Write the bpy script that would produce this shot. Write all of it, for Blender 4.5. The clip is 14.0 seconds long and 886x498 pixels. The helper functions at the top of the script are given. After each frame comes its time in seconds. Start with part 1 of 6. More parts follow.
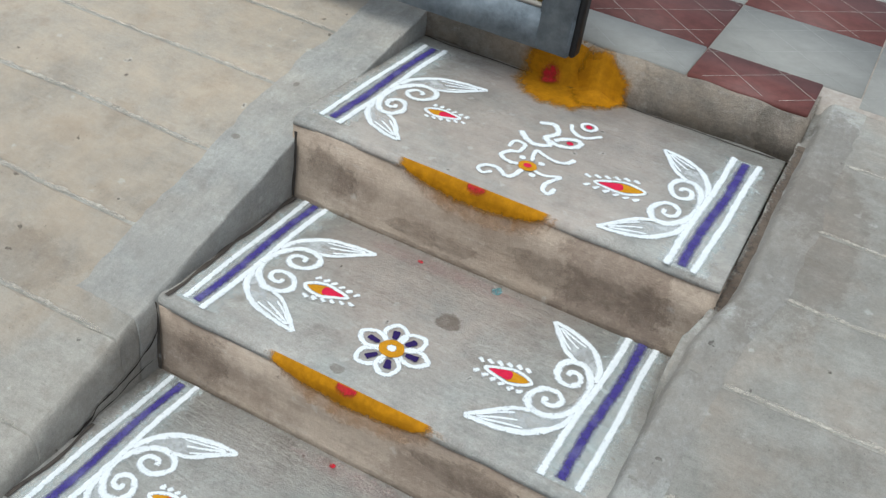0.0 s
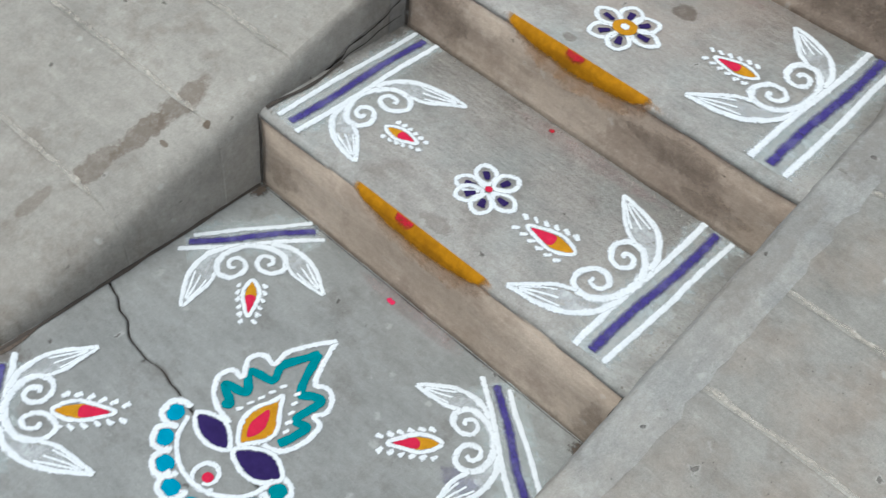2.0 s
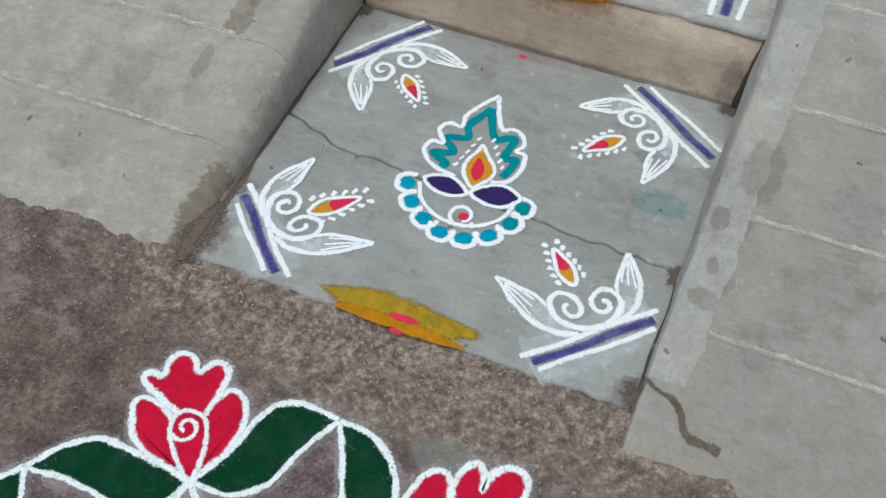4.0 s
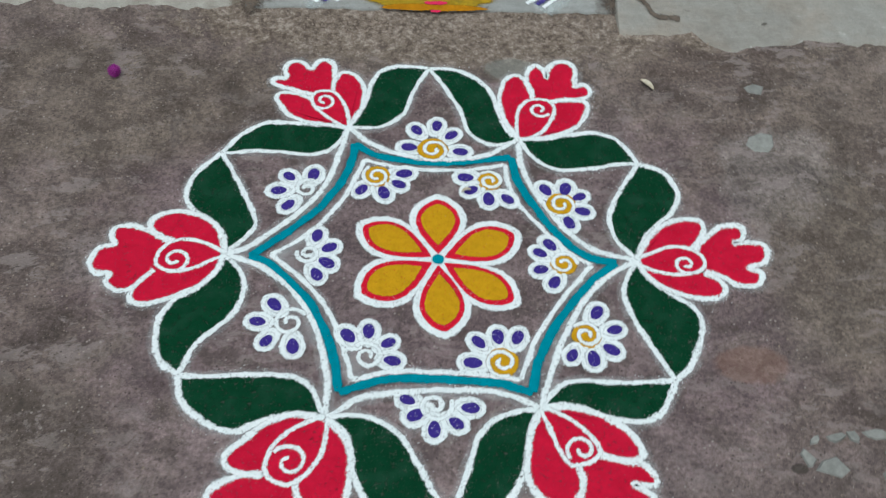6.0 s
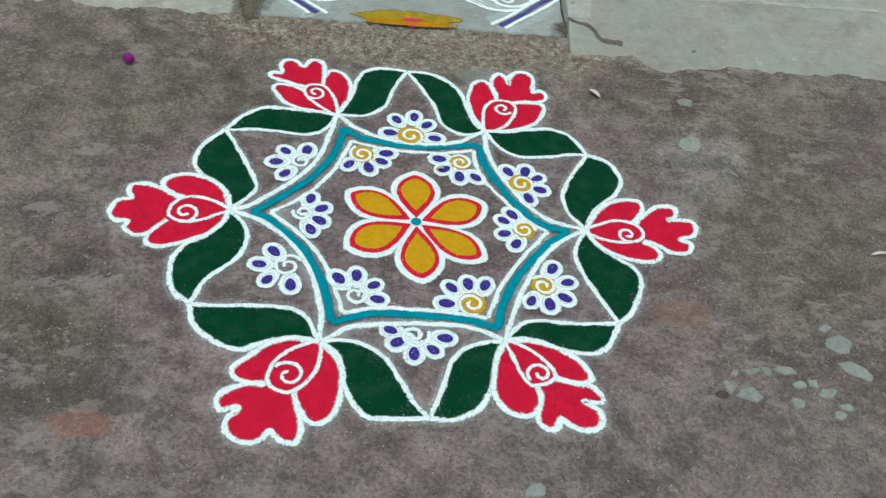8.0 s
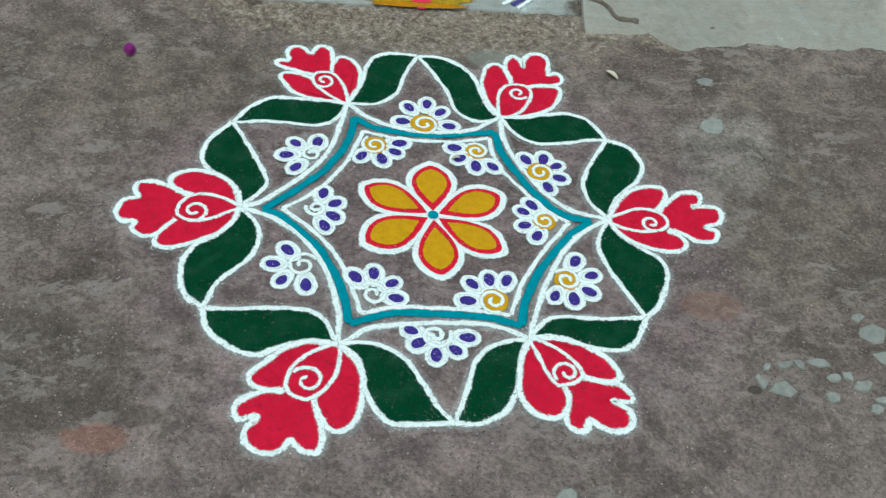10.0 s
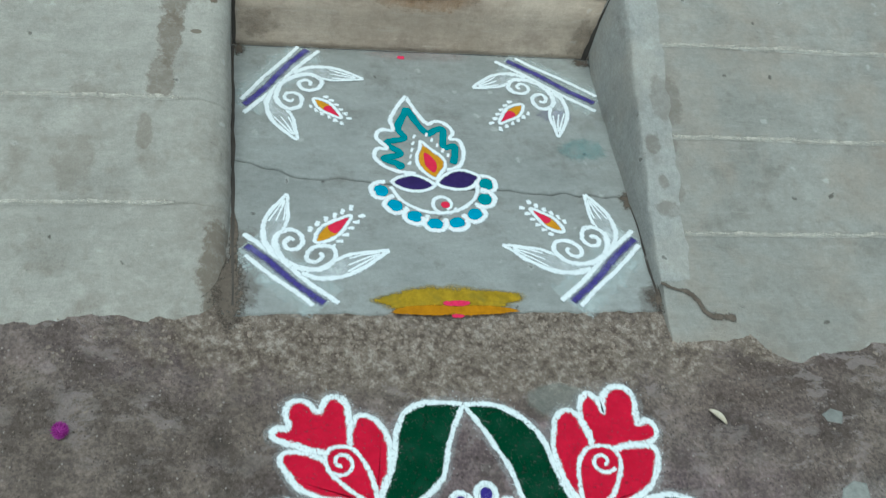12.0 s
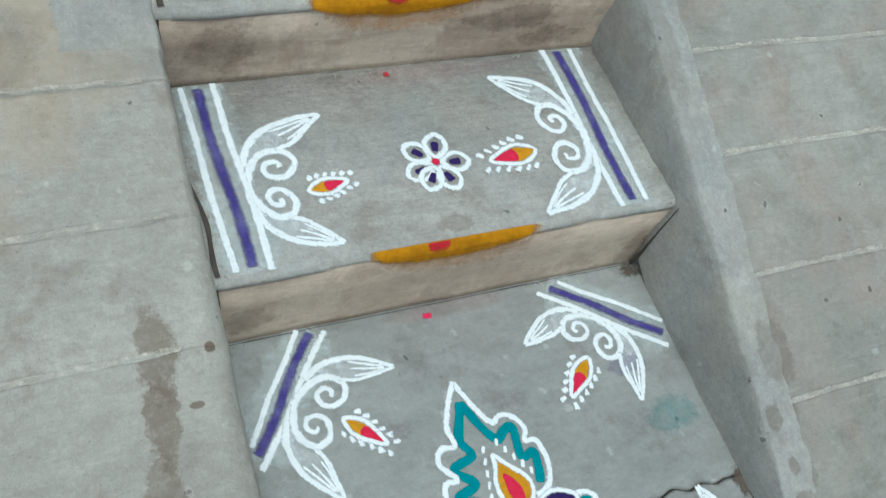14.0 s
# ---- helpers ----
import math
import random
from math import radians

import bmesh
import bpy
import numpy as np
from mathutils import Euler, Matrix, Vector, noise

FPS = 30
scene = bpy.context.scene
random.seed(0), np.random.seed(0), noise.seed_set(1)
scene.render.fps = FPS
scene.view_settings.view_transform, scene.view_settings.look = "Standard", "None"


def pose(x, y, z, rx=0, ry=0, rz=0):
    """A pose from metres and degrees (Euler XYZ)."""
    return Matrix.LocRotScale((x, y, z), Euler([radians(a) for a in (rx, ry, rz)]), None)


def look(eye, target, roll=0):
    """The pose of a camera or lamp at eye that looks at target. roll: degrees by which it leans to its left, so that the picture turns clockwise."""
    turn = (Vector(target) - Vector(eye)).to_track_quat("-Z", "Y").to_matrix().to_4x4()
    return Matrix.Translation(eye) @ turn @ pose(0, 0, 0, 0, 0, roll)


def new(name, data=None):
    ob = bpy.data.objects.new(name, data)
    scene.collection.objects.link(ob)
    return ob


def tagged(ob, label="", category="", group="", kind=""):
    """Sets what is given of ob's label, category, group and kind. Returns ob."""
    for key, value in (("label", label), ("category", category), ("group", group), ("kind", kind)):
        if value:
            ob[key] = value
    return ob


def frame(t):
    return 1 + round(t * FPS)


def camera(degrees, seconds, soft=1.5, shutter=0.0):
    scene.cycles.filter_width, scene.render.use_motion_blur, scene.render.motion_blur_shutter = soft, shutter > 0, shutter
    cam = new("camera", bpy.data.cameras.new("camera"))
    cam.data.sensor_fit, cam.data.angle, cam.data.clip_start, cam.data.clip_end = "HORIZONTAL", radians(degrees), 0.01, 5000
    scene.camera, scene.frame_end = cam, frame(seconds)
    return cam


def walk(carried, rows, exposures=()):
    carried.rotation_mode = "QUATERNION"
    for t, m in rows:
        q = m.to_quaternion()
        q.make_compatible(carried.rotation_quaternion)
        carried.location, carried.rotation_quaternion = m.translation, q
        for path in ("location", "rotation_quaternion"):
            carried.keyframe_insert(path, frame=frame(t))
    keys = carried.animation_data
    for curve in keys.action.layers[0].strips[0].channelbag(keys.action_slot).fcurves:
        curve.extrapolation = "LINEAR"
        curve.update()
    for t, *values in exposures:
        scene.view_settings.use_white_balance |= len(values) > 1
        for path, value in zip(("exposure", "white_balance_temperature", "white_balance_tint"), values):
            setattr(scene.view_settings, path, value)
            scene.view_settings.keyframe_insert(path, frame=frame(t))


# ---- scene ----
cam = camera(47.2, 14.0, soft=1.2, shutter=0.15)
PATH = [
    (0, (0.54, 0.05, 1.414), (-0.067, 1.57, 0.265), 10.0),
    (0.5, (0.547, 0.036, 1.39), (-0.029, 1.504, 0.159), 10.8),
    (1, (0.579, 0.0, 1.369), (-0.005, 1.378, 0.043), 11.8),
    (1.5, (0.616, -0.04, 1.353), (-0.023, 1.181, -0.096), 11.4),
    (2, (0.659, -0.098, 1.343), (-0.104, 0.955, -0.177), 8.8),
    (2.5, (0.691, -0.18, 1.337), (-0.184, 0.723, -0.218), 7.5),
    (3, (0.663, -0.291, 1.324), (-0.164, 0.623, -0.251), 4.5),
    (3.2, (0.595, -0.384, 1.303), (-0.151, 0.576, -0.284), 3.6),
    (5.3, (0.204, -1.334, 1.309), (0.053, -0.049, -0.216), 0.4),
    (5.5, (0.128, -1.431, 1.299), (0.03, -0.153, -0.236), 2.3),
    (6, (-0.018, -1.655, 1.339), (0.053, -0.421, -0.233), 3.2),
    (6.5, (-0.169, -1.741, 1.347), (0.034, -0.57, -0.262), 3.3),
    (7, (-0.168, -1.874, 1.365), (0.122, -0.628, -0.172), 7.9),
    (7.5, (-0.118, -1.981, 1.385), (0.114, -0.654, -0.093), 9.4),
    (7.7, (-0.114, -1.991, 1.386), (0.098, -0.631, -0.066), 9.4),
    (9.8, (-0.129, -1.934, 1.37), (0.083, -0.613, -0.116), 8.3),
    (10, (-0.145, -1.91, 1.369), (0.066, -0.598, -0.127), 8.3),
    (10.5, (-0.245, -1.754, 1.367), (0.062, -0.478, -0.142), 9.4),
    (11, (-0.298, -1.546, 1.381), (0.037, -0.291, -0.139), 11.2),
    (11.5, (-0.279, -1.193, 1.359), (0.058, 0.068, -0.156), 11.2),
    (12, (-0.328, -0.968, 1.362), (0.067, 0.285, -0.146), 13.6),
    (12.5, (-0.478, -0.682, 1.35), (0.113, 0.47, -0.174), 16.3),
    (13, (-0.55, -0.508, 1.346), (0.105, 0.543, -0.224), 19.9),
    (13.5, (-0.557, -0.207, 1.35), (0.172, 0.714, -0.268), 22.7),
    (14, (-0.61, 0.029, 1.366), (0.193, 0.93, -0.229), 25.1),
]
walk(cam, [(t, look(eye, target, roll)) for t, eye, target, roll in PATH],
     [(0, 0.47, 5870, 3), (0.5, 0.49, 5820, 1), (1.5, 0.43, 5860, 3), (3.2, 0.34, 5930, 5), (5.3, 0.17, 5920, 0), (6.2, 0.19, 5910, 1), (7, 0.32, 5930, -2), (7.6, 0.34, 5830, -7), (10, 0.34, 5720, -11),
      (11, 0.18, 5520, -11), (11.5, 0.15, 5460, -11), (12, 0.28, 5480, -10), (12.5, 0.35, 5500, -10), (13.2, 0.35, 5540, -8), (14, 0.34, 5620, -5)])

# ---- daylight: bright overcast morning, open shade ----
world = bpy.data.worlds.new("overcast_sky")
scene.world = world
world.use_nodes = True
wn = world.node_tree
sky = wn.nodes.new("ShaderNodeTexSky")
sky.sky_type = "NISHITA"
sky.sun_disc = False
sky.sun_elevation, sky.sun_rotation = radians(71), radians(202)
sky.air_density, sky.dust_density = 1.0, 4.0
cloud_cover = wn.nodes.new("ShaderNodeHueSaturation")
cloud_cover.inputs["Saturation"].default_value = 0.4
wn.links.new(sky.outputs["Color"], cloud_cover.inputs["Color"])
wn.links.new(cloud_cover.outputs["Color"], wn.nodes["Background"].inputs["Color"])
wn.nodes["Background"].inputs["Strength"].default_value = 0.108
sun = new("sun", bpy.data.lights.new("sun", "SUN"))
sun.data.energy, sun.data.angle, sun.data.color = 1.25, radians(50), (1.0, 0.97, 0.92)
sun.matrix_world = look((-1.0, -1.9, 8), (0, 0.6, 0))


# ---- materials ----
def material(name):
    m = bpy.data.materials.new(name)
    m.use_nodes = True
    return m, m.node_tree, m.node_tree.nodes["Principled BSDF"]


def node(nt, kind, **values):
    n = nt.nodes.new(kind)
    for key, value in values.items():
        n.inputs[key.replace("_", " ")].default_value = value
    return n


def place_input(nt):
    return nt.nodes.new("ShaderNodeTexCoord").outputs["Object"]


def noise_tex(nt, where, scale, detail=4.0, rough=0.6, stretch=None):
    if stretch:
        mp = nt.nodes.new("ShaderNodeMapping")
        mp.inputs["Scale"].default_value = stretch
        nt.links.new(where, mp.inputs["Vector"])
        where = mp.outputs["Vector"]
    n = node(nt, "ShaderNodeTexNoise", Scale=scale, Detail=detail, Roughness=rough)
    nt.links.new(where, n.inputs["Vector"])
    return n.outputs["Fac"]


def ramp_node(nt, fac, *stops):
    r = nt.nodes.new("ShaderNodeValToRGB")
    while len(r.color_ramp.elements) < len(stops):
        r.color_ramp.elements.new(0.5)
    for e, (at, c) in zip(r.color_ramp.elements, stops):
        e.position = at
        e.color = (*c, 1) if isinstance(c, tuple) else (c, c, c, 1)
    nt.links.new(fac, r.inputs["Fac"])
    return r.outputs["Color"]


def mixed(nt, fac, a, b, how="MIX"):
    n = nt.nodes.new("ShaderNodeMix")
    n.data_type, n.blend_type = "RGBA", how
    for socket, v in ((n.inputs["Factor"], fac), (n.inputs[6], a), (n.inputs[7], b)):
        if isinstance(v, (int, float)):
            socket.default_value = v
        elif isinstance(v, tuple):
            socket.default_value = (*v, 1)
        else:
            nt.links.new(v, socket)
    return n.outputs[2]


def calc(nt, how, a, b=0.0, clamp=False):
    n = nt.nodes.new("ShaderNodeMath")
    n.operation, n.use_clamp = how, clamp
    for socket, v in zip(n.inputs, (a, b)):
        if isinstance(v, (int, float)):
            socket.default_value = v
        else:
            nt.links.new(v, socket)
    return n.outputs[0]


def bumped(nt, bsdf, height, strength, distance):
    b = node(nt, "ShaderNodeBump", Strength=strength, Distance=distance)
    nt.links.new(height, b.inputs["Height"])
    nt.links.new(b.outputs["Normal"], bsdf.inputs["Normal"])


def blot(nt, where, cx, cy, rx, ry, ragged, wobble=0.9):
    """A soft-edged stain of that middle and those half widths on the plan."""
    sep = nt.nodes.new("ShaderNodeSeparateXYZ")
    nt.links.new(where, sep.inputs["Vector"])
    dx = calc(nt, "DIVIDE", calc(nt, "SUBTRACT", sep.outputs["X"], cx), rx)
    dy = calc(nt, "DIVIDE", calc(nt, "SUBTRACT", sep.outputs["Y"], cy), ry)
    d = calc(nt, "SQRT", calc(nt, "ADD", calc(nt, "MULTIPLY", dx, dx), calc(nt, "MULTIPLY", dy, dy)))
    d = calc(nt, "ADD", d, calc(nt, "MULTIPLY", calc(nt, "SUBTRACT", ragged, 0.5), wobble * 2))
    return calc(nt, "MULTIPLY", calc(nt, "SUBTRACT", 1.2, d), 4.0, clamp=True)


def cement(name, dark, mid, light, brush=(1, 1, 1), stains=(), stain=(0.12, 0.095, 0.075), grit=0.5, rough=0.85, relief=1.0, tint=None, vary=0.0, dusty=None, marks=0.0):
    """Trowelled cement: cloudy tone, brushed streaks, grit, pits and single stains."""
    m, nt, b = material(name)
    w = place_input(nt)
    cloud = noise_tex(nt, w, 4.5, 7, 0.62)
    streak = noise_tex(nt, w, 26, 5, 0.7, brush)
    grain = noise_tex(nt, w, 420, 3, 0.75)
    col = ramp_node(nt, cloud, (0.3, dark), (0.5, mid), (0.72, light))
    col = mixed(nt, 0.22, col, ramp_node(nt, streak, (0.3, 0.25), (0.5, 0.5), (0.75, 0.78)), "OVERLAY")
    col = mixed(nt, grit * 0.2, col, ramp_node(nt, grain, (0.3, 0.15), (0.5, 0.5), (0.7, 0.85)), "OVERLAY")
    blotch = noise_tex(nt, w, 11, 6, 0.7)
    col = mixed(nt, calc(nt, "MULTIPLY", ramp_node(nt, blotch, (0.52, 0.0), (0.66, 1.0)), 0.4), col, stain)
    if tint:
        col = mixed(nt, calc(nt, "MULTIPLY", ramp_node(nt, noise_tex(nt, w, 7, 4, 0.6), (0.45, 0.0), (0.65, 1.0)), 0.5), col, tint)
    lumps = noise_tex(nt, w, 105, 6, 0.72)
    col = mixed(nt, 0.28 * grit, col, ramp_node(nt, lumps, (0.36, 0.32), (0.48, 0.52), (0.64, 0.74)), "OVERLAY")
    scratch = noise_tex(nt, w, 150, 3, 0.8, (brush[0] * 0.5, brush[1], 1))
    col = mixed(nt, 0.12 * grit, col, ramp_node(nt, scratch, (0.32, 0.2), (0.5, 0.5), (0.68, 0.82)), "OVERLAY")
    grains = nt.nodes.new("ShaderNodeTexVoronoi")
    grains.inputs["Scale"].default_value = 300
    nt.links.new(w, grains.inputs["Vector"])
    split = nt.nodes.new("ShaderNodeSeparateColor")
    nt.links.new(grains.outputs["Color"], split.inputs["Color"])
    col = mixed(nt, 0.09 * grit, col, ramp_node(nt, split.outputs["Red"], (0.0, 0.3), (0.5, 0.5), (0.9, 0.55), (1.0, 0.95)), "OVERLAY")
    worn = noise_tex(nt, w, 2.3, 12, 0.78)
    col = mixed(nt, calc(nt, "MULTIPLY", ramp_node(nt, worn, (0.49, 0.0), (0.6, 1.0)), 0.42), col, mixed(nt, 0.5, dark, stain))
    col = mixed(nt, calc(nt, "MULTIPLY", ramp_node(nt, noise_tex(nt, w, 6.5, 12, 0.8), (0.56, 0.0), (0.66, 1.0)), 0.28), col, light)
    edge = noise_tex(nt, w, 26, 10, 0.78)
    if dusty:
        cx, cy, rx, ry, c, amount = dusty
        veil = calc(nt, "MULTIPLY", blot(nt, w, cx, cy, rx, ry, cloud, 1.0), ramp_node(nt, noise_tex(nt, w, 9, 10, 0.75), (0.35, 0.3), (0.62, 1.0)))
        col = mixed(nt, calc(nt, "MULTIPLY", veil, amount), col, c)
    # sparse scars: a dark nick with a pale chipped rim
    nicks = nt.nodes.new("ShaderNodeTexVoronoi")
    nicks.inputs["Scale"].default_value = 24
    nicks.inputs["Randomness"].default_value = 1.0
    nudge = node(nt, "ShaderNodeTexNoise", Scale=70.0, Detail=3.0, Roughness=0.6)
    nt.links.new(w, nudge.inputs["Vector"])
    nudged = mixed(nt, 0.012, w, nudge.outputs["Color"], "LINEAR_LIGHT")
    nt.links.new(nudged, nicks.inputs["Vector"])
    chosen = nt.nodes.new("ShaderNodeSeparateColor")
    nt.links.new(nicks.outputs["Color"], chosen.inputs["Color"])
    some = ramp_node(nt, chosen.outputs["Green"], (0.72, 0.0), (0.74, 1.0))
    other = ramp_node(nt, chosen.outputs["Blue"], (0.8, 0.0), (0.82, 1.0))
    nick = calc(nt, "MULTIPLY", ramp_node(nt, nicks.outputs["Distance"], (0.06, 1.0), (0.11, 0.0)), some)
    flake = calc(nt, "MULTIPLY", ramp_node(nt, nicks.outputs["Distance"], (0.1, 1.0), (0.2, 0.0)), other)
    col = mixed(nt, calc(nt, "MULTIPLY", flake, 0.45), col, mixed(nt, 0.5, light, (0.62, 0.6, 0.56)))
    col = mixed(nt, calc(nt, "MULTIPLY", nick, 0.65), col, mixed(nt, 0.6, stain, (0.05, 0.045, 0.04)))
    trowel = noise_tex(nt, w, 48, 9, 0.8, (brush[0] * 0.45, brush[1] * 1.3, 1))
    if marks:
        col = mixed(nt, calc(nt, "MULTIPLY", ramp_node(nt, trowel, (0.57, 0.0), (0.63, 1.0)), marks), col, mixed(nt, 0.4, light, (0.6, 0.57, 0.52)))
        col = mixed(nt, calc(nt, "MULTIPLY", ramp_node(nt, trowel, (0.36, 1.0), (0.42, 0.0)), marks), col, mixed(nt, 0.5, dark, stain))
        chips = noise_tex(nt, w, 38, 8, 0.8)
        col = mixed(nt, calc(nt, "MULTIPLY", ramp_node(nt, chips, (0.64, 0.0), (0.67, 1.0)), marks), col, stain)
    broken = ramp_node(nt, noise_tex(nt, w, 60, 6, 0.8), (0.36, 0.55), (0.52, 1.0))
    for cx, cy, rx, ry, amount in stains:
        col = mixed(nt, calc(nt, "MULTIPLY", calc(nt, "MULTIPLY", blot(nt, w, cx, cy, rx, ry, edge, 1.3), broken), amount * 0.85), col, stain)
    speck = nt.nodes.new("ShaderNodeTexVoronoi")
    speck.inputs["Scale"].default_value = 90
    nt.links.new(w, speck.inputs["Vector"])
    pit = ramp_node(nt, speck.outputs["Distance"], (0.05, 1.0), (0.11, 0.0))
    col = mixed(nt, calc(nt, "MULTIPLY", pit, calc(nt, "MULTIPLY", ramp_node(nt, blotch, (0.5, 0.0), (0.6, 1.0)), 0.5)), col, (0.07, 0.06, 0.05))
    if vary:
        info = nt.nodes.new("ShaderNodeObjectInfo")
        col = mixed(nt, vary, col, ramp_node(nt, info.outputs["Random"], (0.0, 0.32), (1.0, 0.68)), "OVERLAY")
    nt.links.new(col, b.inputs["Base Color"])
    nt.links.new(ramp_node(nt, cloud, (0.3, rough - 0.12), (0.7, rough + 0.08)), b.inputs["Roughness"])
    b.inputs["Specular IOR Level"].default_value = 0.25
    high = calc(nt, "ADD", calc(nt, "MULTIPLY", grain, 0.2), calc(nt, "ADD", calc(nt, "MULTIPLY", streak, 0.6), calc(nt, "MULTIPLY", pit, -0.5)))
    high = calc(nt, "ADD", high, calc(nt, "ADD", calc(nt, "MULTIPLY", scratch, 0.2), calc(nt, "MULTIPLY", lumps, 0.7 * grit)))
    high = calc(nt, "ADD", high, calc(nt, "MULTIPLY", nick, -1.2))
    if marks:
        high = calc(nt, "ADD", high, calc(nt, "MULTIPLY", trowel, marks * 2.0))
    bumped(nt, b, high, min(1.0, 0.55 * relief), 0.005)
    return m


def powder(name, colour, ragged=0.55, grain=0.0, rough=0.95, scale=520.0, second=None, cover=0.3, hard=5.0):
    """Chalk paint or loose rangoli powder: grainy, thinning out in crumbs at its rim."""
    m, nt, b = material(name)
    w = place_input(nt)
    fine = noise_tex(nt, w, scale, 3, 0.8)
    tone = noise_tex(nt, w, 60, 5, 0.7)
    col = mixed(nt, 0.35, colour, ramp_node(nt, tone, (0.3, 0.3), (0.5, 0.5), (0.7, 0.68)), "OVERLAY")
    col = mixed(nt, 0.3, col, ramp_node(nt, fine, (0.3, 0.25), (0.5, 0.5), (0.7, 0.75)), "OVERLAY")
    if second:
        col = mixed(nt, ramp_node(nt, noise_tex(nt, w, 28, 4, 0.6), (0.48, 0.0), (0.66, 0.8)), col, second)
    nt.links.new(col, b.inputs["Base Color"])
    b.inputs["Roughness"].default_value, b.inputs["Specular IOR Level"].default_value = rough, 0.08
    bumped(nt, b, fine, 0.5, 0.0015)
    at = nt.nodes.new("ShaderNodeAttribute")
    at.attribute_name = "cover"
    coarse = noise_tex(nt, w, 130, 3, 0.7)
    crumb = calc(nt, "ADD", calc(nt, "MULTIPLY", calc(nt, "SUBTRACT", fine, 0.5), ragged * 2.2), calc(nt, "MULTIPLY", calc(nt, "SUBTRACT", coarse, 0.5), ragged * 1.4))
    a = calc(nt, "ADD", at.outputs["Fac"], crumb)
    a = calc(nt, "MULTIPLY", calc(nt, "SUBTRACT", a, cover), hard, clamp=True)
    if grain:
        bare = ramp_node(nt, noise_tex(nt, w, 210, 4, 0.8), (0.3 + grain * 0.2, 0.0), (0.36 + grain * 0.2, 1.0))
        a = calc(nt, "MULTIPLY", a, bare)
    nt.links.new(a, b.inputs["Alpha"])
    return m


TREAD = cement("grey_trowelled_cement", (0.265, 0.252, 0.228), (0.37, 0.347, 0.313), (0.46, 0.435, 0.395), (0.5, 1.3, 1), grit=0.8,
               stains=((0.07, 1.31, 0.02, 0.022, 0.85), (0.03, 0.745, 0.03, 0.016, 0.5), (-0.02, 1.1, 0.012, 0.008, 0.7)), stain=(0.13, 0.098, 0.073), tint=(0.33, 0.35, 0.33), dusty=(0.02, 1.68, 0.26, 0.42, (0.47, 0.385, 0.325), 0.6), marks=0.24, relief=1.3)
PAD = cement("blue_grey_cement", (0.21, 0.21, 0.196), (0.275, 0.275, 0.258), (0.335, 0.338, 0.318), (0.5, 1.3, 1), grit=0.5, stain=(0.12, 0.1, 0.085),
             stains=((-0.325, 0.12, 0.03, 0.09, 0.8), (0.4, 0.05, 0.03, 0.03, 0.7)))
RISER = cement("tan_riser_plaster", (0.33, 0.25, 0.185), (0.44, 0.35, 0.27), (0.53, 0.435, 0.345), (0.4, 1, 1.6), grit=0.5, stain=(0.17, 0.12, 0.09), marks=0.25, relief=1.2,
               stains=((0.22, 1.07, 0.1, 0.2, 0.5), (0.3, 1.47, 0.09, 0.2, 0.7), (-0.27, 1.07, 0.05, 0.2, 0.45)))
SLAB_L = cement("pale_ramp_cement", (0.258, 0.238, 0.206), (0.338, 0.315, 0.274), (0.418, 0.391, 0.343), (0.6, 1.4, 1), grit=0.6, stain=(0.15, 0.115, 0.085), vary=0.12, marks=0.16, relief=1.3, dusty=(-0.85, 1.5, 0.5, 0.55, (0.46, 0.36, 0.255), 0.6),
                stains=((-0.445, 0.625, 0.024, 0.05, 0.8), (-0.45, 0.55, 0.02, 0.05, 0.85), (-0.466, 0.46, 0.02, 0.045, 0.75), (-0.49, 0.36, 0.014, 0.03, 0.55), (-0.406, 0.557, 0.008, 0.004, 1.0), (-0.376, 0.623, 0.007, 0.006, 1.2), (-0.355, 0.1, 0.035, 0.09, 0.95), (-0.62, 1.03, 0.1, 0.05, 0.35), (-0.6, 0.3, 0.03, 0.05, 0.4)))
SLAB_R = cement("grey_ramp_cement", (0.22, 0.21, 0.185), (0.283, 0.269, 0.239), (0.35, 0.334, 0.298), (0.6, 1.4, 1), grit=0.6, stain=(0.14, 0.112, 0.088), vary=0.12, marks=0.2, relief=1.4, tint=(0.33, 0.27, 0.215),
                stains=((0.48, 0.87, 0.018, 0.018, 0.9), (0.44, 0.735, 0.012, 0.012, 0.7), (0.492, 0.43, 0.02, 0.045, 0.6), (0.47, 0.34, 0.02, 0.02, 0.5), (0.48, 0.25, 0.014, 0.02, 0.45), (0.58, 1.65, 0.06, 0.2, 0.45)))
# the first three patches darken the right band, y 1.1 to 2.05
BAND = cement("smooth_edge_cement", (0.25, 0.243, 0.224), (0.335, 0.327, 0.302), (0.43, 0.416, 0.38), (1.6, 0.4, 1), grit=0.7, stain=(0.17, 0.145, 0.12), tint=(0.4, 0.36, 0.305), marks=0.15, relief=1.5,
              stains=((0.53, 1.62, 0.08, 0.2, 0.6), (0.54, 1.88, 0.08, 0.17, 0.7), (0.49, 1.3, 0.06, 0.16, 0.5), (0.46, 0.95, 0.02, 0.1, 0.4), (0.472, 0.44, 0.02, 0.04, 0.6), (0.442, 0.342, 0.014, 0.018, 0.85), (0.452, 0.27, 0.01, 0.016, 0.8), (0.455, 0.217, 0.024, 0.014, 0.7), (-0.46, 1.42, 0.008, 0.006, 0.8), (-0.45, 1.6, 0.006, 0.008, 0.8)))
MORTAR = cement("pale_mortar", (0.225, 0.21, 0.18), (0.345, 0.325, 0.284), (0.49, 0.463, 0.41), grit=0.8, stain=(0.2, 0.17, 0.14))
